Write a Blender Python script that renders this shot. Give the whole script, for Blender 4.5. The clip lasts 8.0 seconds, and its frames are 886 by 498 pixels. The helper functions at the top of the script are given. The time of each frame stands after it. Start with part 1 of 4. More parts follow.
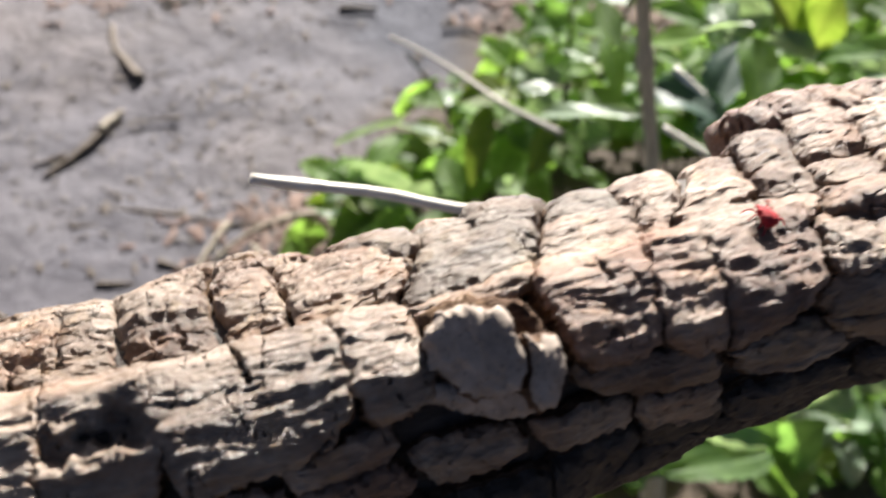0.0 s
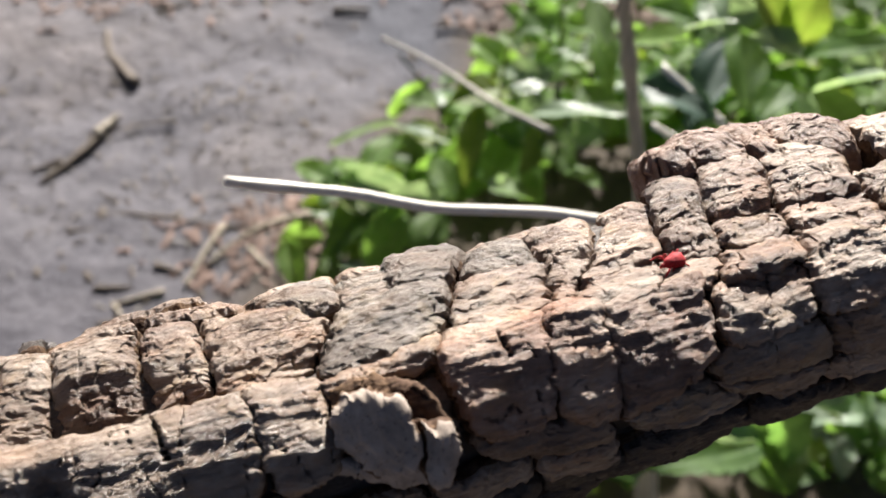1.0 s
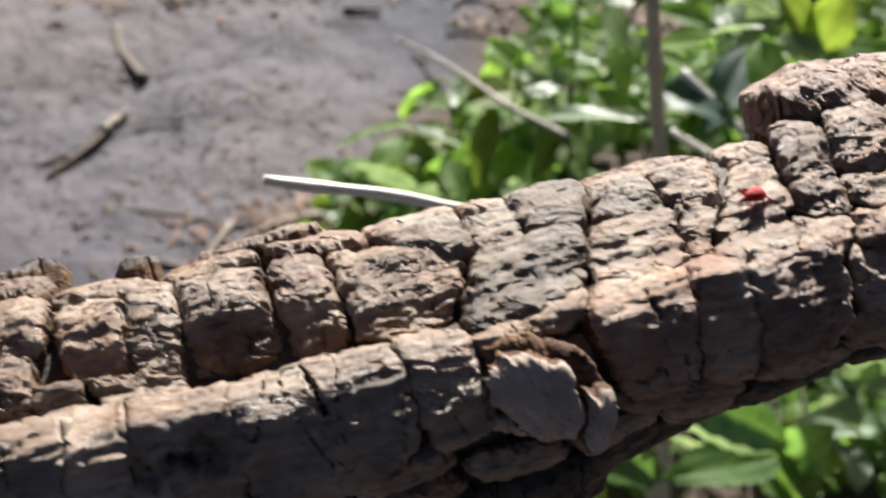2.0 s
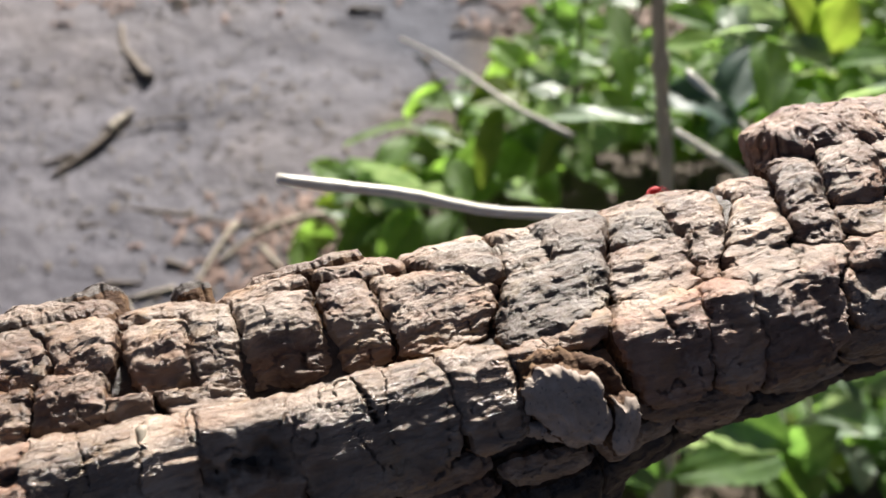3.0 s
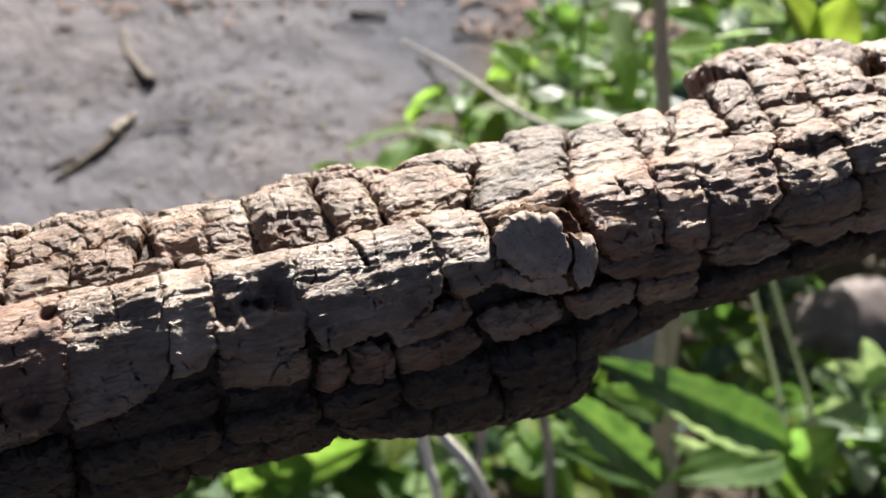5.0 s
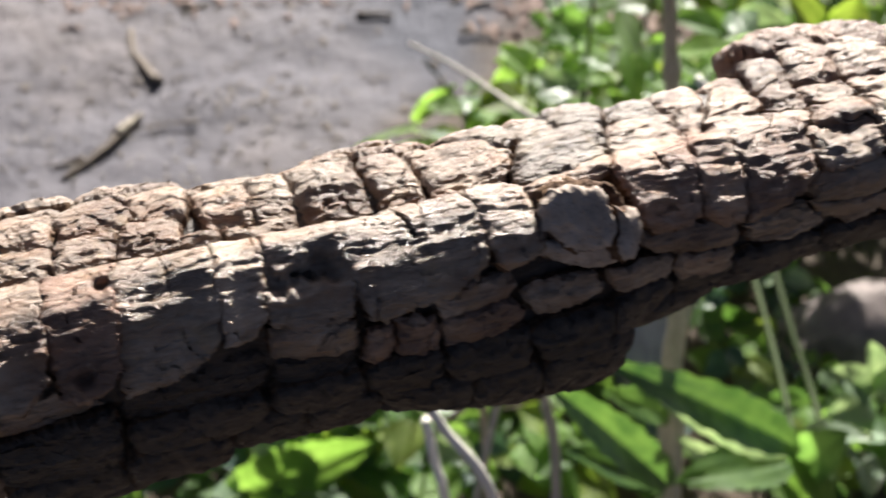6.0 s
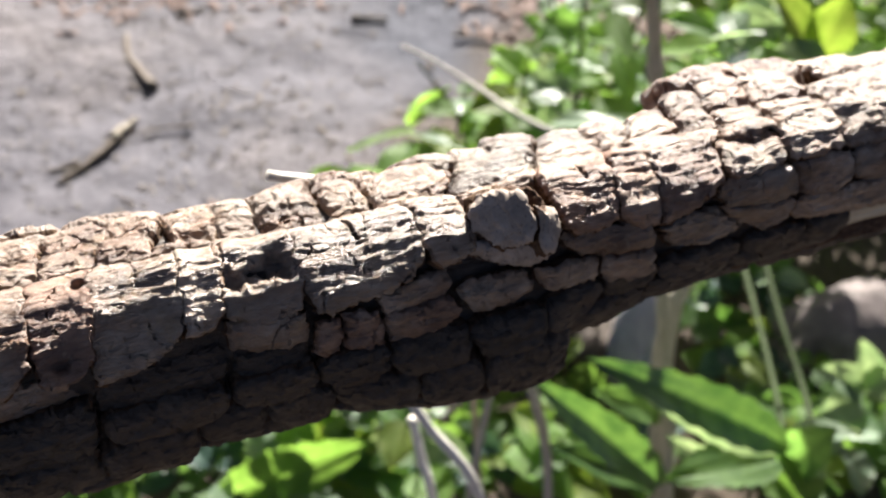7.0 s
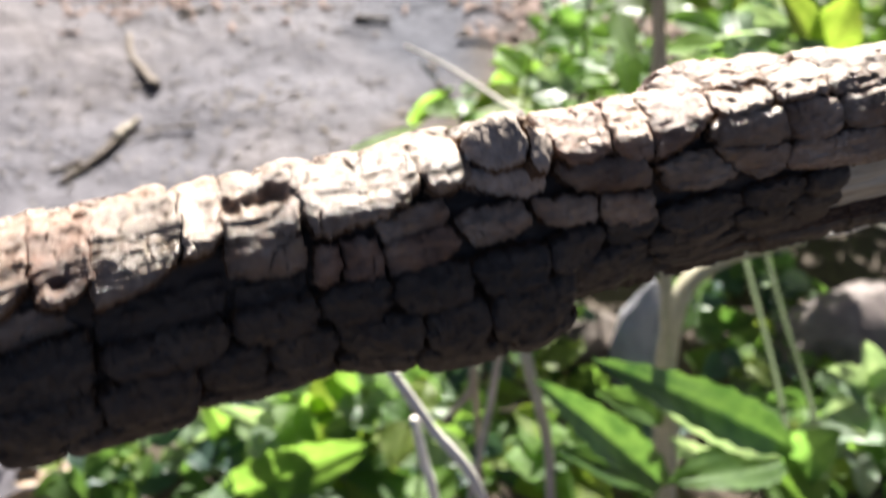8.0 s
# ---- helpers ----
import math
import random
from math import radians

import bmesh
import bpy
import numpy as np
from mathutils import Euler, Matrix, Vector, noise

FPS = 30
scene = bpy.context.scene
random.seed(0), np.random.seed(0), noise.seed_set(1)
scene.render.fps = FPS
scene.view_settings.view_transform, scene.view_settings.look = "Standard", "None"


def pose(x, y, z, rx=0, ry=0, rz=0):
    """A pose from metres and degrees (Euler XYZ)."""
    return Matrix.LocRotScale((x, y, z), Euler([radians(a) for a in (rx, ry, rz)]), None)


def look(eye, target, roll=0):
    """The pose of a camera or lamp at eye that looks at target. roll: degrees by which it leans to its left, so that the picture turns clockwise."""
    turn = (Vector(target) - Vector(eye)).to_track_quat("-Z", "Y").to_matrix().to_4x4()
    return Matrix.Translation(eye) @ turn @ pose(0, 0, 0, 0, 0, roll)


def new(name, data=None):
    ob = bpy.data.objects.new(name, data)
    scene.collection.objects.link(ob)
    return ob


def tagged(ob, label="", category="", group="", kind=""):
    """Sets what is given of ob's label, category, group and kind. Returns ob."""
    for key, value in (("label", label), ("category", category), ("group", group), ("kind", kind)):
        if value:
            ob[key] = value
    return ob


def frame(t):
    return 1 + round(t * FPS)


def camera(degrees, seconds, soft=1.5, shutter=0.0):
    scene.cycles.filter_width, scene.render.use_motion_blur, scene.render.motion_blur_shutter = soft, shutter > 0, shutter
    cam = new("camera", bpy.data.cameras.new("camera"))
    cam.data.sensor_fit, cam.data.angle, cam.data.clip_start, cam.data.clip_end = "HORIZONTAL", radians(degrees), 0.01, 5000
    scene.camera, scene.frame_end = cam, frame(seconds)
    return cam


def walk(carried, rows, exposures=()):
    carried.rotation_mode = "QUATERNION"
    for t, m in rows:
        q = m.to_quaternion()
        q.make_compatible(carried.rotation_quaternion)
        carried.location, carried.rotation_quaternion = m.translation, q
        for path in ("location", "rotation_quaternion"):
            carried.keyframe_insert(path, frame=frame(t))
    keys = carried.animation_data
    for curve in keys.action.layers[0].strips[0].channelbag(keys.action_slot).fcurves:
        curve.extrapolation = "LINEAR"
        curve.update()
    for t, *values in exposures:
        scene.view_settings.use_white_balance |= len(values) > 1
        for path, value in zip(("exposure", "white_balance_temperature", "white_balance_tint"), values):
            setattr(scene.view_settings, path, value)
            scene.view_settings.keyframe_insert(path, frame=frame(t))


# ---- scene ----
from mathutils.bvhtree import BVHTree

cam = camera(44.0, 8.0, soft=1.6, shutter=0.5)
walk(cam, [
    (0, pose(0.00000, 0.00000, 1.05000, 45.00, -0.00, 0.00)),
    (0.3, pose(0.00286, -0.00235, 1.05203, 44.98, 0.20, -0.13)),
    (0.5, pose(0.00473, -0.00372, 1.05320, 44.97, 0.33, -0.22)),
    (0.7, pose(0.00679, -0.00473, 1.05406, 44.97, 0.46, -0.33)),
    (1, pose(0.00912, -0.00575, 1.05487, 44.99, 0.62, -0.48)),
    (1.2, pose(0.00946, -0.00643, 1.05533, 44.99, 0.66, -0.56)),
    (1.5, pose(0.00772, -0.00604, 1.05486, 45.01, 0.58, -0.55)),
    (1.8, pose(0.00011, 0.00001, 1.04995, 45.06, 0.09, -0.03)),
    (2, pose(-0.00386, 0.00286, 1.04763, 45.09, -0.16, 0.25)),
    (2.2, pose(-0.00505, 0.00296, 1.04751, 45.10, -0.21, 0.34)),
    (3.3, pose(-0.00651, -0.00154, 1.05086, 45.11, -0.12, 0.46)),
    (3.5, pose(-0.00671, -0.00222, 1.05135, 45.12, -0.11, 0.48)),
    (4, pose(-0.00685, -0.00243, 1.05130, 45.17, -0.16, 0.54)),
    (4.2, pose(-0.00692, -0.00254, 1.05133, 45.19, -0.15, 0.53)),
    (5.3, pose(-0.00738, -0.00319, 1.05159, 45.33, -0.09, 0.46)),
    (5.5, pose(-0.00772, -0.00326, 1.05169, 45.34, -0.09, 0.47)),
    (5.8, pose(-0.00991, -0.00286, 1.05188, 45.34, -0.15, 0.65)),
    (6, pose(-0.01099, -0.00304, 1.05232, 45.34, -0.17, 0.75)),
    (6.2, pose(-0.01051, -0.00454, 1.05361, 45.36, -0.16, 0.71)),
    (6.5, pose(-0.00811, -0.00707, 1.05508, 45.42, -0.09, 0.60)),
    (6.8, pose(-0.00323, -0.00732, 1.05268, 45.53, 0.05, 0.58)),
    (7, pose(-0.00054, -0.00704, 1.05087, 45.60, 0.14, 0.59)),
    (7.3, pose(-0.00031, -0.00647, 1.05001, 45.65, 0.17, 0.59)),
    (7.5, pose(-0.00075, -0.00602, 1.04951, 45.66, 0.17, 0.61)),
    (7.7, pose(-0.00075, -0.00566, 1.04854, 45.68, 0.15, 0.68)),
    (7.9, pose(-0.00071, -0.00531, 1.04739, 45.69, 0.12, 0.77)),
    (8, pose(-0.00070, -0.00513, 1.04683, 45.69, 0.11, 0.81)),
], exposures=[(0.0, 1.48), (1.0, 1.28), (2.0, 1.18), (3.5, 1.30), (4.2, 1.28), (5.5, 1.42), (6.0, 1.46), (6.5, 1.66), (7.0, 1.72), (7.5, 1.78), (8.0, 1.92)])
cam.data.dof.use_dof = True
cam.data.dof.focus_distance = 0.185
cam.data.dof.aperture_fstop = 25.0

# ---- light: clear sky, sun low behind the subject ----
SUN_UP, SUN_TURN = 29.5, 6.0
world = bpy.data.worlds.new("world")
scene.world = world
world.use_nodes = True
sky = world.node_tree.nodes.new("ShaderNodeTexSky")
sky.sky_type = "NISHITA"
sky.sun_disc = False
sky.air_density, sky.dust_density, sky.ozone_density, sky.altitude = 0.3, 3.0, 0.4, 800.0
sky.sun_elevation, sky.sun_rotation = radians(SUN_UP), radians(SUN_TURN)
world.node_tree.links.new(sky.outputs[0], world.node_tree.nodes["Background"].inputs[0])
world.node_tree.nodes["Background"].inputs[1].default_value = 0.046
sun_data = bpy.data.lights.new("sun", "SUN")
sun_data.energy, sun_data.angle, sun_data.color = 6.6, radians(0.8), (1.0, 0.95, 0.88)
sun = new("sun", sun_data)
sun_way = Vector((math.sin(radians(SUN_TURN)) * math.cos(radians(SUN_UP)), math.cos(radians(SUN_TURN)) * math.cos(radians(SUN_UP)), math.sin(radians(SUN_UP))))
sun.matrix_world = look(sun_way * 5, (0, 0, 0))


# ---- materials ----
class Nodes:
    """A node material, with short ways to add nodes."""

    def __init__(self, name):
        self.mat = bpy.data.materials.new(name)
        self.mat.use_nodes = True
        self.t = self.mat.node_tree
        self.bsdf = self.t.nodes["Principled BSDF"]
        self.out = self.t.nodes["Material Output"]
        self.co = self.t.nodes.new("ShaderNodeTexCoord").outputs["Object"]

    def add(self, kind, **values):
        n = self.t.nodes.new(kind)
        for key, value in values.items():
            n.inputs[key].default_value = value
        return n

    def link(self, a, b):
        self.t.links.new(a, b)

    def stretched(self, sx, sy, sz, co=None):
        m = self.add("ShaderNodeMapping")
        m.inputs["Scale"].default_value = (sx, sy, sz)
        self.link(co or self.co, m.inputs["Vector"])
        return m.outputs[0]

    def noise(self, co, scale, detail=5.0, rough=0.6, warp=0.0):
        n = self.add("ShaderNodeTexNoise", Scale=scale, Detail=detail, Roughness=rough, Distortion=warp)
        self.link(co, n.inputs["Vector"])
        return n.outputs["Fac"]

    def ramp(self, fac, *stops):
        r = self.add("ShaderNodeValToRGB")
        els = r.color_ramp.elements
        while len(els) < len(stops):
            els.new(0.5)
        for el, (at, colour) in zip(els, stops):
            el.position, el.color = at, (*colour, 1.0)
        self.link(fac, r.inputs[0])
        return r.outputs[0]

    def mix(self, fac, a, b, how="MIX"):
        m = self.t.nodes.new("ShaderNodeMix")
        m.data_type, m.blend_type = "RGBA", how
        for value, sock in ((fac, m.inputs[0]), (a, m.inputs[6]), (b, m.inputs[7])):
            if isinstance(value, (int, float)):
                sock.default_value = value
            elif isinstance(value, tuple):
                sock.default_value = (*value, 1.0)
            else:
                self.link(value, sock)
        return m.outputs[2]

    def grey(self, fac, lo, hi, a=0.0, b=1.0):
        m = self.t.nodes.new("ShaderNodeMapRange")
        for i, v in enumerate((lo, hi, a, b)):
            m.inputs[i + 1].default_value = v
        self.link(fac, m.inputs[0])
        return m.outputs[0]

    def bump(self, fac, strength, distance):
        b = self.add("ShaderNodeBump", Strength=strength, Distance=distance)
        self.link(fac, b.inputs["Height"])
        if self.bsdf.inputs["Normal"].is_linked:
            self.link(self.bsdf.inputs["Normal"].links[0].from_socket, b.inputs["Normal"])
        self.link(b.outputs[0], self.bsdf.inputs["Normal"])

    def colour(self, c, rough=0.8, gloss=0.3):
        if isinstance(c, tuple):
            self.bsdf.inputs["Base Color"].default_value = (*c, 1.0)
        else:
            self.link(c, self.bsdf.inputs["Base Color"])
        self.bsdf.inputs["Roughness"].default_value = rough
        self.bsdf.inputs["Specular IOR Level"].default_value = gloss
        return self.mat


def random_tone(n, colour, low=0.8, high=1.2):
    info = n.t.nodes.new("ShaderNodeObjectInfo")
    amount = n.grey(info.outputs["Random"], 0, 1, low, high)
    comb = n.t.nodes.new("ShaderNodeCombineColor")
    for i in range(3):
        n.link(amount, comb.inputs[i])
    return n.mix(1.0, colour, comb.outputs[0], "MULTIPLY")


def bark_material(name, shade, rough=0.42, gloss=0.7):
    n = Nodes(name)
    big = n.noise(n.co, 75, 4, 0.55)
    grain = n.noise(n.stretched(0.2, 1, 1), 720, 9, 0.72, 0.4)
    fine = n.noise(n.stretched(0.35, 1, 1), 2400, 5, 0.7, 0.4)
    crust = n.noise(n.stretched(0.4, 1, 1), 900, 7, 0.7, 0.3)
    flake = n.noise(n.stretched(0.16, 1, 1), 330, 5, 0.55, 0.6)
    base = n.ramp(big, *shade)
    streak = n.ramp(grain, (0.32, (0.36, 0.29, 0.25)), (0.44, (0.78, 0.73, 0.69)), (0.56, (1.08, 1.06, 1.04)), (0.72, (1.36, 1.33, 1.30)))
    c = n.mix(0.9, base, streak, "MULTIPLY")
    lichen = n.noise(n.co, 190, 7, 0.74)
    c = n.mix(n.grey(lichen, 0.55, 0.64, 0, 0.6), c, shade[-1][1])
    rust = n.noise(n.stretched(0.5, 1, 1), 95, 6, 0.66)
    c = n.mix(n.grey(rust, 0.51, 0.65, 0, 0.65), c, tuple(v * w for v, w in zip(shade[1][1], (1.1, 0.78, 0.52))))
    ochre = n.noise(n.co, 130, 6, 0.7, 0.6)
    c = n.mix(n.grey(ochre, 0.55, 0.67, 0, 0.5), c, tuple(v * w for v, w in zip(shade[2][1], (1.12, 0.95, 0.58))))
    speck = n.noise(n.stretched(0.35, 1, 1), 1100, 4, 0.65)
    c = n.mix(n.grey(speck, 0.62, 0.72, 0, 0.4), c, (0.10, 0.07, 0.052))
    c = random_tone(n, c, 0.72, 1.16)
    ledges = n.ramp(flake, (0.38, (0, 0, 0)), (0.41, (0.35, 0.35, 0.35)), (0.50, (0.4, 0.4, 0.4)), (0.53, (0.75, 0.75, 0.75)), (0.62, (0.8, 0.8, 0.8)), (0.64, (1, 1, 1)))
    n.bump(ledges, 0.6, 0.0006)
    n.bump(grain, 0.85, 0.0010)
    n.bump(crust, 0.75, 0.0008)
    n.bump(fine, 0.7, 0.0003)
    return n.colour(c, rough, gloss)


def inner_material():
    n = Nodes("broken bark layers")
    sheets = n.noise(n.stretched(0.12, 1, 1), 1000, 6, 0.6, 0.3)
    big = n.noise(n.co, 90, 3)
    c = n.ramp(sheets, (0.3, (0.035, 0.02, 0.014)), (0.5, (0.088, 0.052, 0.034)), (0.7, (0.18, 0.115, 0.07)))
    c = n.mix(n.grey(big, 0.48, 0.66, 0, 0.3), c, (0.20, 0.12, 0.055))
    n.bump(sheets, 1.0, 0.0008)
    return n.colour(c, 0.88, 0.2)


def chip_material():
    n = Nodes("smooth grey bark chip")
    mott = n.noise(n.co, 260, 6, 0.65)
    fibre = n.noise(n.stretched(1, 1, 0.25), 900, 4)
    c = n.ramp(mott, (0.3, (0.20, 0.163, 0.135)), (0.55, (0.32, 0.264, 0.222)), (0.75, (0.42, 0.352, 0.296)))
    speck = n.noise(n.co, 1300, 3)
    c = n.mix(n.grey(speck, 0.60, 0.70, 0, 0.7), c, (0.08, 0.06, 0.05))
    n.bump(mott, 0.6, 0.0004)
    n.bump(fibre, 0.3, 0.0002)
    return n.colour(c, 0.75, 0.3)


def soil_material():
    n = Nodes("packed grey soil")
    patch = n.noise(n.co, 1.6, 4, 0.55, 0.4)
    mid = n.noise(n.co, 14, 6, 0.62)
    grit = n.noise(n.co, 160, 5, 0.7)
    c = n.ramp(patch, (0.34, (0.088, 0.085, 0.103)), (0.5, (0.114, 0.108, 0.124)), (0.66, (0.138, 0.123, 0.129)))
    c = n.mix(0.6, c, n.ramp(mid, (0.3, (0.62, 0.6, 0.6)), (0.55, (1, 1, 1)), (0.75, (1.2, 1.15, 1.1))), "MULTIPLY")
    c = n.mix(0.5, c, n.ramp(grit, (0.35, (0.6, 0.6, 0.6)), (0.6, (1.12, 1.1, 1.06))), "MULTIPLY")
    split = n.t.nodes.new("ShaderNodeSeparateXYZ")
    n.link(n.co, split.inputs[0])
    far = n.t.nodes.new("ShaderNodeMath")
    far.operation, far.inputs[1].default_value = "MULTIPLY_ADD", -0.62
    n.link(split.outputs["Y"], far.inputs[0])
    n.link(split.outputs["X"], far.inputs[2])
    edge = n.t.nodes.new("ShaderNodeMath")
    edge.operation, edge.inputs[1].default_value = "MULTIPLY_ADD", 0.35
    n.link(n.noise(n.co, 5, 5, 0.6), edge.inputs[0])
    n.link(far.outputs[0], edge.inputs[2])
    def soil_spot(x, y, radius, soft):
        d = n.t.nodes.new("ShaderNodeVectorMath")
        d.operation = "DISTANCE"
        n.link(n.co, d.inputs[0])
        d.inputs[1].default_value = (x, y, 0.0)
        uneven = n.t.nodes.new("ShaderNodeMath")
        uneven.operation, uneven.inputs[1].default_value = "MULTIPLY_ADD", radius * 1.2
        n.link(n.noise(n.co, 9, 5, 0.65), uneven.inputs[0])
        n.link(d.outputs["Value"], uneven.inputs[2])
        return n.grey(uneven.outputs[0], radius * 1.6 + soft, radius * 1.6 - soft)

    # bluish plant shadow on the far soil, painted into its colour
    soil_shadow = n.mix(n.grey(grit, 0.3, 0.7), (0.045, 0.047, 0.062), (0.078, 0.08, 0.10))
    c = n.mix(soil_spot(-0.01, 1.62, 0.16, 0.05), c, soil_shadow)
    litter = n.mix(n.grey(mid, 0.35, 0.65), (0.06, 0.04, 0.033), (0.19, 0.13, 0.11))
    c = n.mix(soil_spot(0.21, 1.64, 0.11, 0.10), c, litter)
    humus = n.ramp(grit, (0.3, (0.03, 0.024, 0.018)), (0.55, (0.07, 0.052, 0.038)), (0.75, (0.13, 0.10, 0.075)))
    c = n.mix(n.grey(edge.outputs[0], -0.76, -0.66), c, humus)
    n.bump(mid, 0.7, 0.02)
    n.bump(grit, 0.6, 0.003)
    return n.colour(c, 0.85, 0.25)


def leaf_material(name, lo, hi, clear, rough=0.55, gloss=0.28):
    n = Nodes(name)
    mott = n.noise(n.co, 60, 5, 0.6)
    vein = n.noise(n.stretched(1, 1, 1), 240, 3, 0.5)
    c = n.mix(n.grey(mott, 0.35, 0.68), lo, hi)
    c = random_tone(n, c, 0.75, 1.2)
    n.bump(vein, 0.35, 0.0012)
    n.colour(c, rough, gloss)
    through_leaf = n.add("ShaderNodeBsdfTranslucent")
    tint = n.mix(1.0, c, (1.6, 1.65, 0.9), "MULTIPLY")
    n.link(tint, through_leaf.inputs["Color"])
    m = n.add("ShaderNodeMixShader")
    m.inputs[0].default_value = clear
    n.link(n.bsdf.outputs[0], m.inputs[1])
    n.link(through_leaf.outputs[0], m.inputs[2])
    n.link(m.outputs[0], n.out.inputs["Surface"])
    return n.mat


def plain_material(name, lo, hi, scale, rough=0.7, stretch=(1, 1, 1), deep=0.0006, gloss=0.35):
    n = Nodes(name)
    f = n.noise(n.stretched(*stretch), scale, 6, 0.65)
    spots = n.noise(n.co, scale * 0.2, 3)
    c = n.mix(n.grey(f, 0.32, 0.68), lo, hi)
    c = n.mix(n.grey(spots, 0.4, 0.75, 0, 0.4), c, lo)
    n.bump(f, 0.6, deep)
    return n.colour(c, rough, gloss)


def velvet_material():
    n = Nodes("red velvet")
    f = n.noise(n.co, 5200, 4, 0.7)
    c = n.ramp(f, (0.3, (0.17, 0.004, 0.007)), (0.65, (0.46, 0.012, 0.02)))
    n.bump(f, 0.8, 0.00012)
    n.bsdf.inputs["Sheen Weight"].default_value = 0.15
    n.bsdf.inputs["Sheen Tint"].default_value = (1.0, 0.3, 0.3, 1.0)
    return n.colour(c, 0.65, 0.3)


BARK = bark_material("sun-bleached bark", ((0.34, (0.134, 0.078, 0.053)), (0.45, (0.243, 0.164, 0.118)), (0.55, (0.321, 0.239, 0.183)), (0.66, (0.370, 0.301, 0.249))))
GREY_BARK = bark_material("weathered grey bark", ((0.32, (0.131, 0.086, 0.060)), (0.45, (0.258, 0.181, 0.130)), (0.55, (0.353, 0.265, 0.199)), (0.67, (0.433, 0.347, 0.276))), 0.34, 1.0)
# darker copy of the grey bark: shade of steep ridge blocks painted in
SHADE_GREY_BARK = bark_material("grey bark with shade painted in", ((0.32, (0.070, 0.050, 0.038)), (0.45, (0.138, 0.105, 0.081)), (0.55, (0.189, 0.154, 0.124)), (0.67, (0.232, 0.202, 0.173))))
RED_BARK = bark_material("reddish brown bark", ((0.32, (0.118, 0.063, 0.042)), (0.45, (0.207, 0.120, 0.082)), (0.55, (0.281, 0.176, 0.126)), (0.67, (0.339, 0.252, 0.198))))
# brown bark darkened almost to black: the underside's shade is in its colour
SHADE_BARK = bark_material("brown bark with shade painted in", ((0.32, (0.018, 0.010, 0.007)), (0.45, (0.032, 0.020, 0.014)), (0.55, (0.046, 0.030, 0.021)), (0.67, (0.059, 0.043, 0.031))))
INNER, CHIP, SOIL, VELVET = inner_material(), chip_material(), soil_material(), velvet_material()
LEAF = [
    leaf_material("green leaf", (0.072, 0.142, 0.046), (0.125, 0.215, 0.071), 0.68),
    leaf_material("bright green leaf", (0.125, 0.225, 0.055), (0.2, 0.32, 0.096), 0.7),
    leaf_material("pale glossy leaf", (0.164, 0.239, 0.156), (0.260, 0.329, 0.238), 0.5, 0.36),
    leaf_material("yellow green leaf", (0.115, 0.175, 0.030), (0.18, 0.23, 0.055), 0.55),
    leaf_material("dark blue green leaf", (0.039, 0.078, 0.060), (0.065, 0.116, 0.092), 0.4, 0.5),
    leaf_material("deep green toothed leaf", (0.032, 0.074, 0.022), (0.085, 0.15, 0.045), 0.42, 0.26, 1.0),
]
STALK = plain_material("green stalk", (0.020, 0.034, 0.011), (0.040, 0.054, 0.020), 300, 0.8, (1, 1, 0.2), gloss=0.15)
WOODY = plain_material("tan woody stem", (0.32, 0.295, 0.2), (0.52, 0.47, 0.34), 260, 0.65, (1, 1, 0.25))
STRAW = plain_material("bleached straw", (0.62, 0.58, 0.51), (0.80, 0.77, 0.70), 220, 0.4, (1, 1, 1), 0.0003)
GREY_STRAW = plain_material("weathered grey straw", (0.272, 0.248, 0.216), (0.416, 0.384, 0.336), 220, 0.6)
TWIG = plain_material("grey brown twig", (0.062, 0.048, 0.038), (0.15, 0.118, 0.09), 200, 0.8)
PALE_TWIG = plain_material("dry pale twig", (0.208, 0.176, 0.136), (0.336, 0.288, 0.224), 200, 0.7)
ROCK = plain_material("blue grey stone", (0.21, 0.21, 0.235), (0.34, 0.335, 0.36), 40, 0.7, (1, 1, 1), 0.004)
BROWN_ROCK = plain_material("brown grey stone", (0.040, 0.034, 0.029), (0.120, 0.092, 0.076), 24, 0.85, (1, 1, 1), 0.006)
PINK_ROCK = plain_material("pinkish grey rough stone", (0.08, 0.069, 0.066), (0.23, 0.19, 0.18), 45, 0.85, (1, 1, 1), 0.006)
LITTER = plain_material("dead leaf scraps", (0.080, 0.048, 0.040), (0.272, 0.184, 0.152), 45, 0.8)
PALE_WOOD = plain_material("pale weathered wood", (0.30, 0.26, 0.19), (0.52, 0.48, 0.38), 420, 0.7, (0.12, 1, 1), 0.0005)
CRUMB = plain_material("dry soil crumb", (0.10, 0.09, 0.088), (0.24, 0.215, 0.20), 160, 0.9)
DRY_LEAF = plain_material("dry brown leaf", (0.160, 0.104, 0.064), (0.336, 0.248, 0.168), 90, 0.6, (1, 1, 1), 0.001)


# ---- mesh helpers ----
def mesh_object(name, verts, faces, mats, parent=None, slots=None, smooth=True, label=""):
    me = bpy.data.meshes.new(name)
    me.from_pydata(verts, [], faces)
    for m in mats:
        me.materials.append(m)
    if slots is not None:
        me.polygons.foreach_set("material_index", slots)
    me.polygons.foreach_set("use_smooth", [smooth] * len(me.polygons))
    me.update()
    ob = new(name, me)
    if parent is not None:
        ob.parent = parent
    if label:
        tagged(ob, label)
    return ob


def thing(name, at, label, category, group=""):
    ob = new(name)
    ob.location = at
    ob.empty_display_size = 0.01
    return tagged(ob, label, category, group)


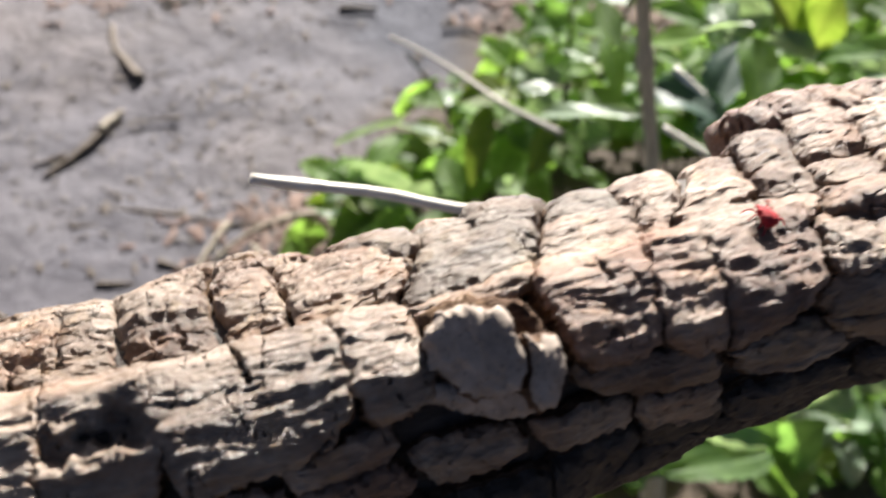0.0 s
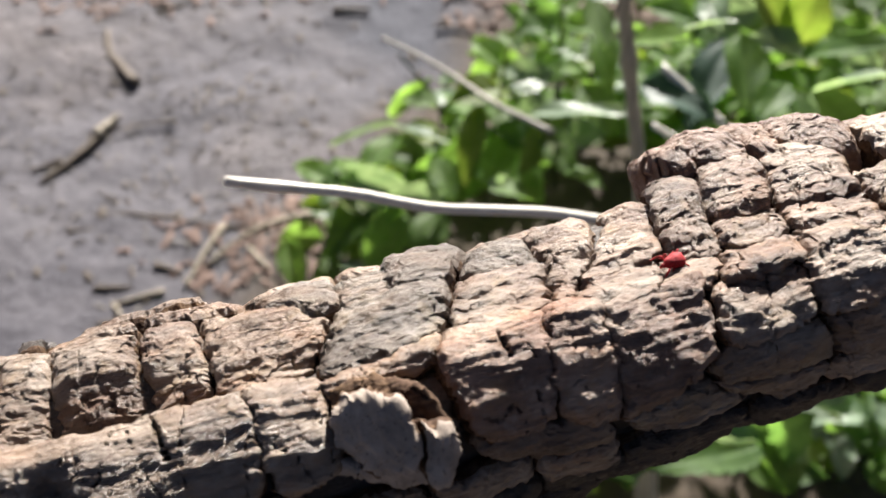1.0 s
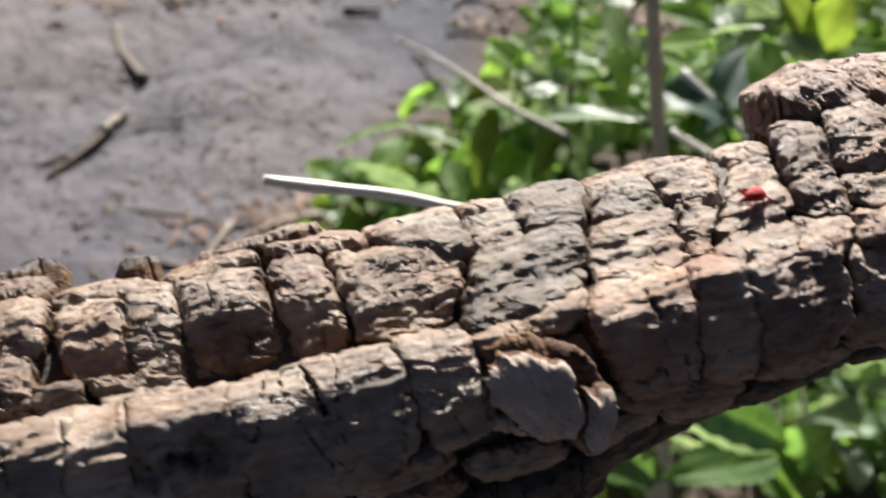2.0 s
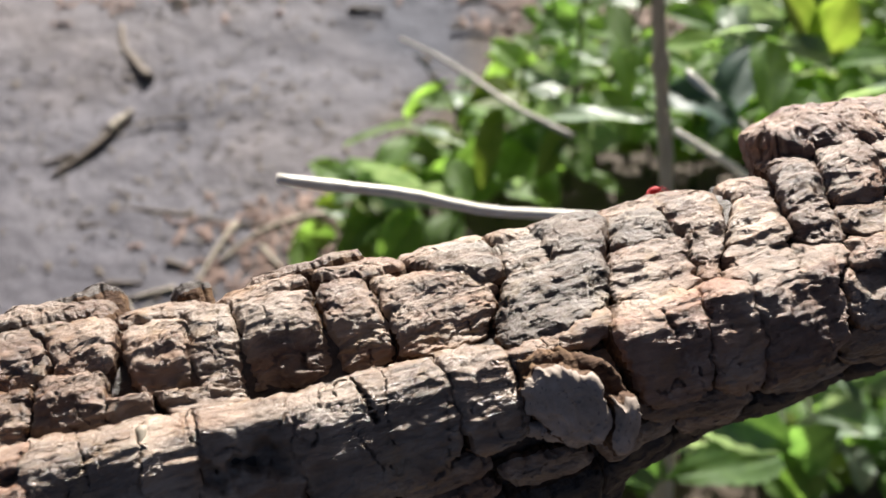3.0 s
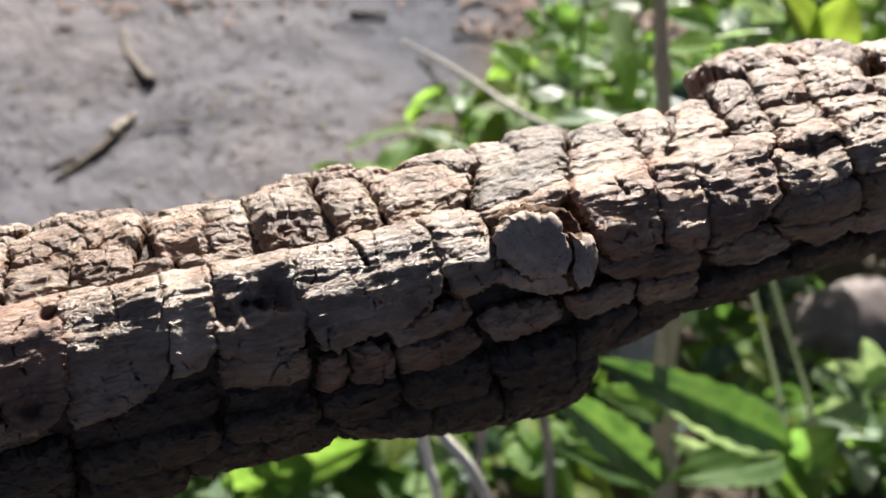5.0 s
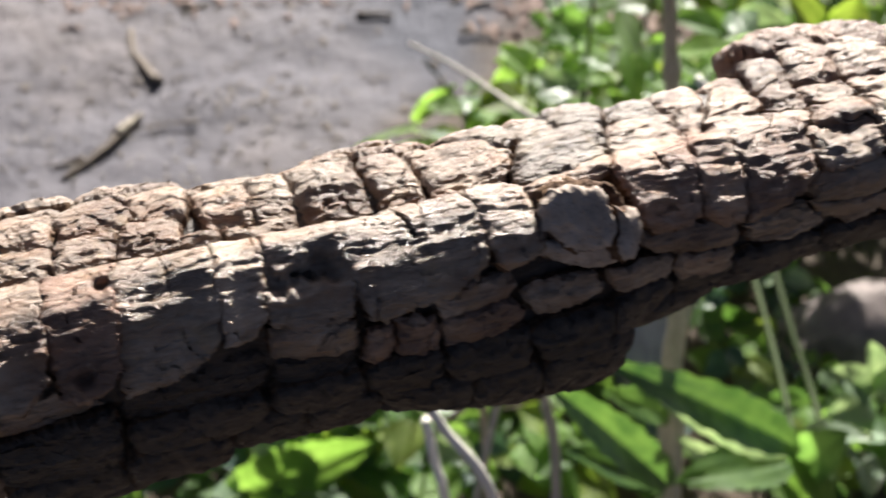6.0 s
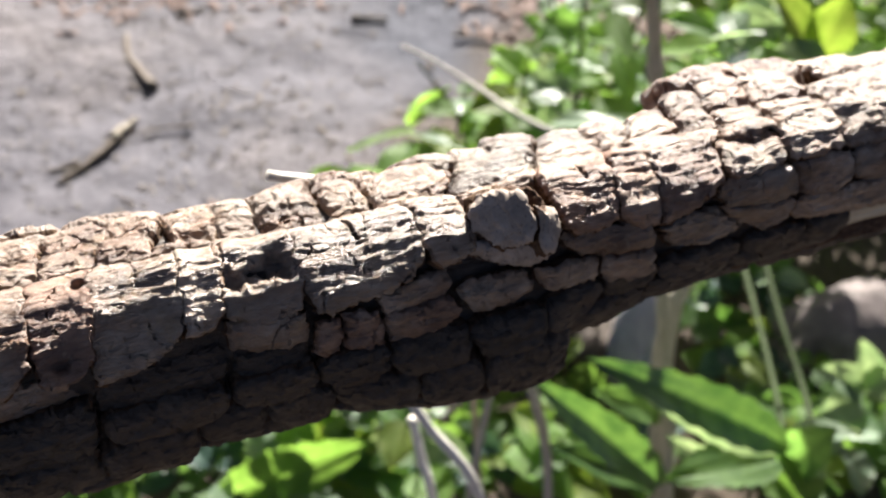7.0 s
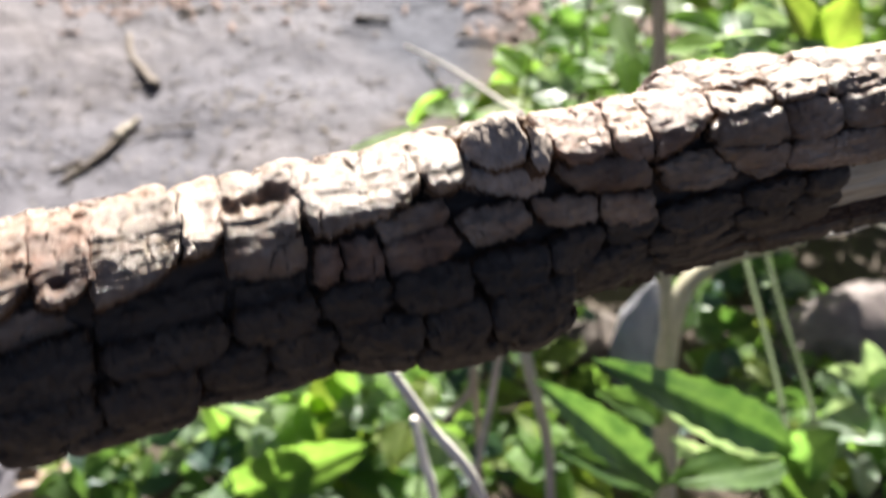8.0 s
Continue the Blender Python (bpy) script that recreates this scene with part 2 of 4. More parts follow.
def curve_points(knots, count):
    """A smooth line through the knots."""
    k = [Vector(p) for p in knots]
    k = [k[0] * 2 - k[1]] + k + [k[-1] * 2 - k[-2]]
    out = []
    spans = len(k) - 3
    for i in range(count + 1):
        f = min(i / count * spans, spans - 1e-6)
        j, u = int(f), f - int(f)
        a, b, c, d = k[j:j + 4]
        out.append(0.5 * (2 * b + (c - a) * u + (2 * a - 5 * b + 4 * c - d) * u * u + (3 * b - a - 3 * c + d) * u ** 3))
    return out


def rod(name, knots, r0, r1, mat, parent=None, count=18, sides=8, rough=0.12, knob_at=(), at=(0, 0, 0), label=""):
    """A tapered, slightly uneven round rod along a smooth line, closed at its ends."""
    line = [p - Vector(at) for p in curve_points(knots, count)]
    verts, faces = [], []
    side = Vector((0.3, 0.2, 0.9))
    for i, p in enumerate(line):
        d = (line[min(i + 1, count)] - line[max(i - 1, 0)]).normalized()
        x = d.cross(side).normalized()
        y = d.cross(x)
        u = i / count
        r = r0 + (r1 - r0) * u
        r *= 1 + sum(0.45 * math.exp(-((u - k) / 0.018) ** 2) for k in knob_at)
        for j in range(sides):
            a = math.tau * j / sides
            w = 1 + rough * noise.noise(p * (0.6 / max(r0, 0.0008)) + Vector((j * 0.7, 0, 0)))
            verts.append(p + (x * math.cos(a) + y * math.sin(a)) * r * w)
    for i in range(count):
        for j in range(sides):
            k = (j + 1) % sides
            faces.append((i * sides + j, i * sides + k, (i + 1) * sides + k, (i + 1) * sides + j))
    faces.append(tuple(range(sides))[::-1])
    faces.append(tuple(count * sides + j for j in range(sides)))
    return mesh_object(name, verts, faces, [mat], parent, label=label)


# ---- the ground: one sheet to the horizon ----
def ground():
    xs = sorted({round(x, 4) for x in [*np.linspace(-1.6, 1.6, 161), *np.linspace(-1.6, -60, 14), *np.linspace(1.6, 60, 14)]})
    ys = sorted({round(y, 4) for y in [*np.linspace(-0.2, 3.0, 161), *np.linspace(-0.2, -60, 14), *np.linspace(3.0, 60, 14)]})
    verts, faces = [], []
    for y in ys:
        for x in xs:
            p = Vector((x, y, 0))
            near = min(1, max(0, (1.6 - max(abs(x), abs(y - 1.4))) / 0.4))
            z = near * (0.010 * noise.noise(p * 3) + 0.006 * noise.noise(p * 9) + 0.004 * noise.noise(p * 28))
            verts.append((x, y, z - 0.004))
    n = len(xs)
    for j in range(len(ys) - 1):
        for i in range(n - 1):
            faces.append((j * n + i, j * n + i + 1, (j + 1) * n + i + 1, (j + 1) * n + i))
    ob = mesh_object("ground", verts, faces, [SOIL])
    tagged(ob, "packed grey-brown bare soil with fine grit and debris", "soil", kind="structure")


ground()

# ---- the branch: lengths in millimetres round its own axis ----
MID_Y, MID_Z = 17.0, -13.5
TURNS = (-60, 0, 40, 79, 92, 111, 130, 140, 147, 168, 186, 210, 240, 270, 300)
REACH = (24, 24, 25, 24.4, 22.9, 20.8, 21, 23.5, 25, 25.8, 25.6, 23.4, 23.0, 23.2, 24)


def rim(s, turn):
    """The branch's outer radius at s along it and a turn in degrees round it."""
    turn = (turn + 60) % 360 - 60
    r = np.interp(turn, TURNS, REACH)
    thin = min(max((s - 8) / 10, 0), 1) * min(max((turn - 175) / 25, 0), 1) * 0.12
    return r * (1 - thin)


def drift(s):
    """How far the branch bends away from its straight axis."""
    return float(np.interp(s, (-170, -100, -80, -60, -40, 0, 40, 170), (9, 8, 6.5, 4, 1.2, 0, -1, -1)))


def keel(s, turn):
    """How far the lumpy underside hangs below the plain outline."""
    low = np.interp(s, (-170, -100, -85, -70, -63, -52, -43, -37, -30, -22, -6, 6, 15, 19, 25, 45, 60, 80, 170), (4, 5, 6.5, 6, 2, 3.5, 4, 2, 5, 7, 9, 10, 8, 2, 1, -1, -2, -3, -2))
    return float(low * np.interp(turn, (205, 215, 230, 250, 272, 300), (0, 0.15, 0.5, 1, 1, 0)))


def crest(s):
    """How far the ridge rises above the plain outline."""
    return float(np.interp(s, (-170, -100, -86, -70, -61, -56, -42, -36, -20, -16, 0, 3, 8, 14, 20, 26, 32, 43, 50, 170), (1, 1.4, 1.8, 1.4, 0, -1, -0.5, 0.5, 0.5, -1, 0, -1, -3, -0.5, 0.8, -3.5, -0.6, -0.6, -4, -4)))


def furrow(s, turn):
    """How far the long groove between the upper blocks and the front scales sinks in."""
    return 3.0 * math.exp(-((turn - 126) / 13) ** 2) * min(max((-2 - s) / 14, 0), 1)


def on_branch(s, turn, out=0.0):
    a = radians(turn)
    r = rim(s, turn) + out
    return Vector((s, MID_Y + drift(s) + r * math.cos(a), MID_Z + r * math.sin(a))) * 0.001


branch = thing("branch", (0, 0, 0), "sunlit dead branch with thick grey-brown furrowed flaking bark", "branch")


def branch_core():
    verts, faces = [], []
    stations, sides = 170, 72
    for i in range(stations + 1):
        s = -170 + 340 * i / stations
        for j in range(sides):
            turn = 360 * j / sides
            q = on_branch(s, turn)
            bare = 4.5 * min(max((s - 87) / 4, 0), 1) * min(max((turn - 214) / 6, 0), 1)
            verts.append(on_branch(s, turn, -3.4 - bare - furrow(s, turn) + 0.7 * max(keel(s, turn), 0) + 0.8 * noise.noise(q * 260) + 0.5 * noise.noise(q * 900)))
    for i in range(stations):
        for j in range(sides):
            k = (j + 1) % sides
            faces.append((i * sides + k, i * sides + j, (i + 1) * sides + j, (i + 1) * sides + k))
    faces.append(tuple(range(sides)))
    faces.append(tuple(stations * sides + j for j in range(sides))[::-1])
    # the core takes the same shade-darkened bark, so cracks look near black
    mesh_object("under_bark", verts, faces, [SHADE_BARK], branch, label="dark brown bark in the cracks")


branch_core()


def bare_wood():
    """The weathered wood under the branch's thin end, where the bark is gone."""
    verts, faces = [], []
    stations, sides = 60, 40
    for i in range(stations + 1):
        s = 88 + 82 * i / stations
        for j in range(sides + 1):
            turn = 212 + 124 * j / sides
            q = Vector((s * 0.05, turn * 0.12, 3.0))
            verts.append(on_branch(s, turn, -4.6 + 0.7 * noise.noise(q) + 0.35 * noise.noise(Vector((s * 0.1, turn * 0.5, 1.0)))))
    n = sides + 1
    for i in range(stations):
        for j in range(sides):
            faces.append((i * n + j + 1, i * n + j, (i + 1) * n + j, (i + 1) * n + j + 1))
    mesh_object("bare_wood", verts, faces, [PALE_WOOD], branch, label="pale weathered wood where bark has fallen off")


bare_wood()
plate_count = [0]


def scale(tl, tr, br, bl, belly=0.4, arch=0.0, brow=0.4, rough=1.0, strata=1.0, mat=None, edge_mat=None, gap=-0.1, holes=(), deep=6.5, bow=0.0, sag=2.5, lip=0.0, round_corner=0.05, grain=0.26, name="bark_plate", label=""):
    """One scale of bark between four corners, each (s in mm, turn in degrees, mm above the outline): upper two, then lower two.
    belly: mm by which its middle swells; arch: mm by which its front falls off below a curved brow; strata: strength of the layers
    that run along the branch; holes: (s, turn, radius, depth); deep: mm from its outer face to its foot; bow: degrees by which its upper edge arches up;
    sag: degrees by which its lower edge hangs in a curve; lip: mm by which its upper edge rounds down."""
    plate_count[0] += 1
    key = random.Random(plate_count[0] * 7 + 1)
    seed = Vector((plate_count[0] * 3.17, plate_count[0] * 1.31, 7.7))
    mid_r = float(rim((tl[0] + br[0]) / 2, (tl[1] + br[1]) / 2))
    long = (tr[0] - tl[0] + br[0] - bl[0]) / 2
    arc = radians(bl[1] - tl[1] + br[1] - tr[1]) / 2 * mid_r
    nu, nv = max(8, min(110, int(long / grain))), max(8, min(90, int(arc / grain)))
    tilt_s, tilt_a = key.uniform(-0.3, 0.3), key.uniform(-0.2, 0.3)
    brow_mid = key.uniform(-0.25, 0.25)
    lift = (tl[2] + tr[2] + br[2] + bl[2]) / 4

    def place(u, v, drop, swell):
        cu, cv = 2 * u - 1, 2 * v - 1
        pull = 1 - round_corner * (cu * cu * cv * cv) * (2.2 if cv > 0 else 1) - 0.04 * noise.noise(seed + Vector((cu * 2, cv * 2, 0)))
        eu, ev = cu * pull * (1 - 2 * (gap - swell) / long), cv * pull * (1 - 2 * (gap - swell) / arc)
        p, q = (1 + eu) / 2, (1 + ev) / 2
        s, a, o = (tl[k] * (1 - p) * (1 - q) + tr[k] * p * (1 - q) + br[k] * p * q + bl[k] * (1 - p) * q for k in range(3))
        a += sag * (1 - eu * eu) * q - bow * (1 - eu * eu) * (1 - q)
        w = Vector((s * 0.11, a * 0.05, 0))
        s += 0.8 * noise.noise(w + Vector((3, 0, 0))) + 0.95 * noise.noise(w * 3.7) + 0.5 * noise.noise(w * 11)
        a += 1.5 * noise.noise(w + Vector((0, 9, 0))) + 2.3 * noise.noise(w * 4.3) + 1.3 * noise.noise(w * 12)
        edge = min((1 - abs(cu)) * long / 2, (1 - abs(cv)) * arc / 2)
        x, y = s, math.radians(a) * 25
        # lumps, thin broken layers along the branch, and crumbs
        lump = 0.6 * noise.noise(Vector((x * 0.13, y * 0.17, seed.y))) + 0.45 * noise.noise(Vector((x * 0.3, y * 0.42, seed.z)))
        crumb = 0.30 * noise.noise(Vector((x * 0.45, y * 0.8, 11.0))) + 0.20 * noise.noise(Vector((x * 0.9, y * 1.6, 13.0))) + 0.12 * noise.noise(Vector((x * 2.0, y * 2.8, 17.0)))
        bend = y + 0.9 * noise.noise(Vector((x * 0.16, y * 0.2, seed.x)))
        ridge = 0.5 - abs(noise.noise(Vector((x * 0.07, bend * 0.45, seed.x + 5))))
        sheet = 2.4 * noise.noise(Vector((x * 0.045, bend * 0.26, seed.x))) + 0.5 * noise.noise(Vector((x * 0.16, bend * 0.7, 2.0))) + 0.12 * noise.noise(Vector((x * 0.9, bend * 1.4, 4.0)))
        floor = math.floor(sheet)
        ledge = floor + min(1, max(0, (sheet - floor - 0.36) / 0.2))
        fibre = 0.26 * noise.noise(Vector((x * 0.12, bend * 1.3, seed.x))) + 0.18 * noise.noise(Vector((x * 0.2, bend * 2.3, 3.0))) + 0.10 * noise.noise(Vector((x * 0.4, bend * 3.6, 5.0)))
        h = o + tilt_s * cu - tilt_a * cv + belly * (1 - cu * cu) * (1 - 0.7 * cv * cv)
        h += rough * (lump + 0.75 * crumb) + strata * (0.4 * ridge + 0.2 * ledge + 0.72 * fibre)
        split = abs(noise.noise(Vector((x * 0.16, y * 0.07, seed.x + 4))))
        h -= 1.2 * max(0, 1 - split / 0.006)
        h -= 0.75 * math.exp(-edge / 1.1) + 0.9 * math.exp(-edge / 0.3)
        h += 0.5 * noise.noise(Vector((x * 0.075, y * 0.11, 31.0)))
        h -= lip * math.exp(-v * arc / 2.2)
        if arch:
            line = brow + 0.3 * (cu - brow_mid) ** 2 + 0.06 * noise.noise(Vector((x * 0.5, 1, seed.x)))
            below = (v - line) / 0.3
            if below > 0:
                h -= arch * min(below, 1.2) ** 1.3
        for hs, ha, hr, hd in holes:
            d = math.hypot(s - hs, 1.3 * radians(a - ha) * mid_r) / hr * (1 + 0.5 * noise.noise(Vector((s * 0.45, a * 0.16, 3.0))))
            h -= hd * math.exp(-d ** 4)
        return on_branch(s, a, max(h, -6.6) - drop)

    verts, slots, faces = [], [], []
    for j in range(nv + 1):
        for i in range(nu + 1):
            verts.append(place(i / nu, j / nv, 0, 0))
    n = nu + 1
    for j in range(nv):
        for i in range(nu):
            faces.append((j * n + i, j * n + i + 1, (j + 1) * n + i + 1, (j + 1) * n + i))
            slots.append(0)
    ring = [(i, 0) for i in range(nu)] + [(nu, j) for j in range(nv)] + [(i, nv) for i in range(nu, 0, -1)] + [(0, j) for j in range(nv, 0, -1)]
    last = [j * n + i for i, j in ring]
    thick = deep + max(lift, 0)
    layers = max(3, min(14, int(thick / 0.8)))
    for k in range(1, layers + 1):
        now = []
        for i, j in ring:
            jag = 0.45 * noise.noise(Vector((i * 0.14, j * 0.14, k * 0.8)) + seed) + 0.25 * noise.noise(Vector((i * 0.4, j * 0.4, k * 1.9)) + seed) + (0.16 if k % 2 else -0.12)
            now.append(len(verts))
            verts.append(place(i / nu, j / nv, thick * k / layers, jag + 0.04 * k))
        m = len(ring)
        for x in range(m):
            y = (x + 1) % m
            faces.append((last[y], last[x], now[x], now[y]))
            slots.append(1)
        last = now
    faces.append(tuple(last))
    slots.append(1)
    return mesh_object(name, verts, faces, [mat or BARK, edge_mat or INNER], branch, slots, label=label)


# the blocks of the upper side, from the ridge down to the furrow: brown-topped and crumbly at the thick end
scale((-100, 78, 1), (-88, 78, 1), (-89, 104, -0.5), (-101, 104, -0.5), arch=1.0)
scale((-88, 76, 1.4), (-75.3, 76, 1.4), (-74.5, 103, -0.4), (-87, 101, -0.4), arch=1.0)
scale((-75.2, 74, 1.6), (-63, 76, 1.2), (-64.5, 103, -0.4), (-74.4, 104, -0.4), arch=1.0)
scale((-101, 104, -0.4), (-89, 104, -0.4), (-90, 131, -1), (-101, 131, -1), arch=0.8)
scale((-88.4, 103, -0.2), (-77, 105, -0.2), (-79.5, 132, -1), (-89.4, 132, -1), arch=1.0)
scale((-76.7, 103, 0), (-65.2, 103, -0.4), (-67, 134, -1.2), (-79, 133, -1.2), arch=1.2, brow=0.3)
scale((-63, 80, -0.4), (-51.9, 79, -0.2), (-52.8, 119, -1.8), (-61.8, 119, -1.5), arch=1.8, strata=1.5)
scale((-51.7, 77, 0), (-44.4, 78, -0.2), (-45.0, 124, -4), (-53.2, 121, -3), belly=0.9, arch=0.5)
scale((-66.6, 117, -1), (-60.5, 118, -1), (-60.3, 135, -1.8), (-67, 136, -1.8), strata=1.4)
scale((-60.4, 118, -2.0), (-46, 122, -3.6), (-45, 137, -3.4), (-57, 139, -2), strata=1.4)
scale((-44.2, 77, 0), (-30.4, 80, -0.6), (-31.0, 126, -4.2), (-44.8, 123, -4.4), belly=1.3, arch=0.9, brow=0.35, gap=0.1, holes=((-35.5, 113, 0.45, 1.6), (-35.6, 116, 0.45, 1.6), (-35.6, 119, 0.45, 1.6)))
scale((-30.0, 80, -0.8), (-21.0, 78, -1.2), (-20.6, 131, -2.8), (-30.6, 126, -4.0), belly=1.1, arch=1.5, brow=0.45, bow=3, strata=0.7, gap=0.1)
scale((-20.6, 79, -1.0), (0.8, 98, -0.6), (-6.0, 134, -1.9), (-20.2, 131, -2.2), belly=0.6, arch=0.4)
scale((-12.8, 77, -0.4), (1.8, 77, -0.2), (1.2, 105, 0.4), (-9.5, 96, 0), belly=0.7, mat=SHADE_GREY_BARK, strata=0.6)
scale((1.4, 79, -1.8), (11.5, 77, -1.4), (9.5, 105, 0.8), (0.8, 107, 0.4), belly=0.4, mat=SHADE_GREY_BARK)
scale((10.2, 73, -0.8), (24.4, 75, -0.8), (20.2, 106, 0.8), (8.6, 105, 0.8), belly=1.0, bow=4, mat=SHADE_GREY_BARK, holes=((8.8, 100, 1.1, 2.2),))
scale((0.6, 104, 0.6), (20.0, 105, 1.0), (14.4, 138, 0.6), (-6.6, 146, -0.6), belly=1.1, strata=0.5, mat=SHADE_GREY_BARK)
scale((23.6, 80, -2.2), (34.4, 78, -0.8), (34.8, 103, -1.4), (20.6, 105, -0.4), belly=0.7, arch=0.5, mat=SHADE_GREY_BARK)
scale((20.4, 104, -0.6), (34.9, 102, -1.4), (31.6, 138, -0.6), (14.8, 138, 0.4), belly=0.6)
scale((34.2, 78, -0.8), (46, 80, -1.4), (42.8, 109, -1.6), (35.0, 103, -2), belly=0.6, strata=1.3)
scale((35.0, 102, -1.6), (43, 108, -1.4), (35.4, 138, -0.6), (31.8, 138, -0.8), belly=0.4)
# the slope below them, down to the chip and the proud blocks
scale((-6.8, 145, -0.4), (14.6, 137, 0.6), (11.6, 148, 0.8), (-5.4, 154, 0.2), belly=0.2, strata=1.5)
scale((14.4, 137, 0.4), (31.8, 137, -0.4), (30.0, 147, 0.8), (11.8, 148, 2.0), belly=0.2, strata=1.2)
scale((10.5, 144, 2.4), (29.4, 141, 1.6), (26.0, 177, 3.6), (13.0, 177, 3.6), belly=-0.5, lip=0.4, strata=1.3, rough=0.5, holes=tuple((21.4 + 0.1 * k, 147 + 2 * k, 0.4, 1.6) for k in range(5)), mat=RED_BARK)
scale((29.2, 140, 1.4), (38.4, 144, 1.4), (35.0, 185, 3.8), (25.8, 176, 3.7), belly=-0.6, lip=0.4, bow=4, strata=1.5, rough=0.5, mat=RED_BARK)
scale((40.4, 119, -0.6), (50.6, 127, 0.4), (48, 149, 0.6), (33.6, 147, -0.4), belly=0.4)
scale((50.4, 127, 0), (61.4, 135, -0.4), (56.2, 150, 0.4), (47.6, 149, 0.6), belly=0.4)
scale((38.0, 143, 1.6), (54.8, 143, 1.8), (50.4, 173, 4.2), (34.8, 185, 4.1), belly=-0.4, lip=0.5, strata=1.0, mat=RED_BARK)
scale((55.4, 150, 0.2), (71.4, 151, 0.6), (69.0, 169, 3.0), (52.0, 170, 3.4), belly=-0.2, strata=1.5)
scale((71.0, 148, 1.0), (86.4, 145, 1.0), (84.6, 169, 3.2), (69, 169, 3.2), belly=-0.2, strata=1.4)
scale((86.0, 139, 1.4), (106, 139, 1), (106, 169, 1.4), (84.4, 169, 1.6), belly=0.5, strata=1.4)
# knobs behind them, and the outgrowth on the ridge
scale((46.4, 94, -1.6), (56.5, 96, -2), (51.4, 128, 0.4), (40.4, 122, -0.6), belly=1.0, bow=5, round_corner=0.12, gap=-0.6)
scale((49.0, 64, -2.5), (58, 66, -2), (57, 93, -1.4), (48, 92, -2), belly=1.0, bow=4, round_corner=0.14, gap=-0.6)
scale((57.0, 84, 1.0), (66.0, 85, 2.2), (61.8, 118, 0.8), (53.6, 116, 0.4), belly=1.7, bow=5, round_corner=0.12, gap=-0.6)
scale((66.0, 86, 2.4), (77, 88, 2.8), (73.6, 118, 1.2), (62.4, 116, 1.0), belly=1.7, bow=4, round_corner=0.1, gap=-0.6)
scale((77.2, 89, 2.8), (90, 92, 2.6), (88.6, 122, 1.2), (74.2, 120, 1.0), belly=1.4, bow=3, round_corner=0.06, gap=-0.6)
scale((53.6, 115, 0.4), (62.4, 117, 0.8), (61.4, 136, 0.2), (52.0, 131, 0.2), belly=0.9, bow=4, round_corner=0.12, gap=-0.4)
scale((62.4, 117, 0.8), (73.8, 118, 1.0), (72.6, 136, 0.6), (61.6, 136, 0.4), belly=0.9, bow=4, round_corner=0.12, gap=-0.4)
scale((74.0, 119, 1.0), (88.8, 121, 1.0), (88, 141, 1.0), (72.8, 136, 0.8), belly=0.9, bow=4, round_corner=0.1, gap=-0.4)
scale((61.2, 135, 0), (73, 135, 0.4), (71.4, 150, 1.2), (56.2, 150, 0.2), belly=0.6)
scale((73.0, 134, 0.4), (88.4, 140, 0.8), (86.4, 147, 1.4), (71.2, 150, 1.2), belly=0.6)
scale((59.8, 56, 7.4), (68.2, 54, 9.8), (69.0, 84, 4.6), (61.0, 79, 5.4), belly=1.2, rough=1.5, gap=-0.8, strata=0.7, deep=6, mat=RED_BARK, edge_mat=RED_BARK, bow=3, round_corner=0.16, holes=((65, 84, 1.6, 1.6),))
scale((66.6, 53, 10.4), (76.8, 54, 10.4), (77.0, 88, 3.6), (66.8, 86, 4.4), belly=1.2, rough=1.5, gap=-0.8, strata=0.7, deep=8, mat=RED_BARK, edge_mat=RED_BARK, bow=4, round_corner=0.12)
scale((75.6, 54, 10.0), (83.9, 54, 9.6), (82.6, 90, 3.2), (75.6, 88, 3.6), belly=1.2, rough=1.5, gap=-0.8, strata=0.7, deep=8, mat=RED_BARK, edge_mat=RED_BARK, round_corner=0.1)
scale((84.0, 54, 9.6), (96, 56, 7), (96, 96, 2.4), (82.8, 91, 3.2), belly=1.2, rough=1.5, gap=-0.8, strata=0.7, deep=8, mat=RED_BARK, edge_mat=RED_BARK, bow=3, round_corner=0.12)
scale((96.5, 60, 4), (112, 60, 2), (112, 104, 1), (96.5, 104, 2), belly=0.7, rough=1.3)
scale((90, 106, 1.4), (112, 106, 1), (112, 140, 1), (88.5, 140, 1.4), belly=0.6)
scale((58, 66, 1), (84, 66, 1), (78, 106, 0), (60, 98, -1), belly=0.5)
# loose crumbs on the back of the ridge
scale((-76, 30, 7.5), (-62, 30, 9.0), (-61.5, 50, 8.6), (-76, 50, 6.5), rough=1.6, deep=8, round_corner=0.2, mat=SHADE_BARK)
scale((-53.5, 30, 6.0), (-46.5, 32, 6.5), (-46, 50, 5.5), (-54, 50, 5.0), rough=1.6, deep=8, round_corner=0.2, mat=SHADE_BARK)
scale((-41, 44, 1.0), (-19, 46, 1.5), (-19, 66, 2.6), (-41, 66, 2.6), rough=1.2, belly=0.6, deep=5, holes=((-18, 60, 1.4, 3),))
scale((-104, 50, 5), (-84, 50, 5.5), (-84, 72, 4.5), (-104, 72, 4), rough=1.3, deep=5)
scale((-84, 50, 5.5), (-63, 52, 4.5), (-63, 72, 3), (-84, 72, 4), rough=1.3, deep=5)
# the ridge's back
for s0, s1 in ((-126, -102), (-102, -86), (-86, -64), (-64, -46), (-46, -30), (-30, -13), (-13, 2), (2, 12), (12, 25), (25, 46)):
    scale((s0, 44, 0.4), (s1, 44, 0.4), (s1, 78, crest(s1 - 1)), (s0, 78, crest(s0 + 1)), belly=0.6, round_corner=0.06)
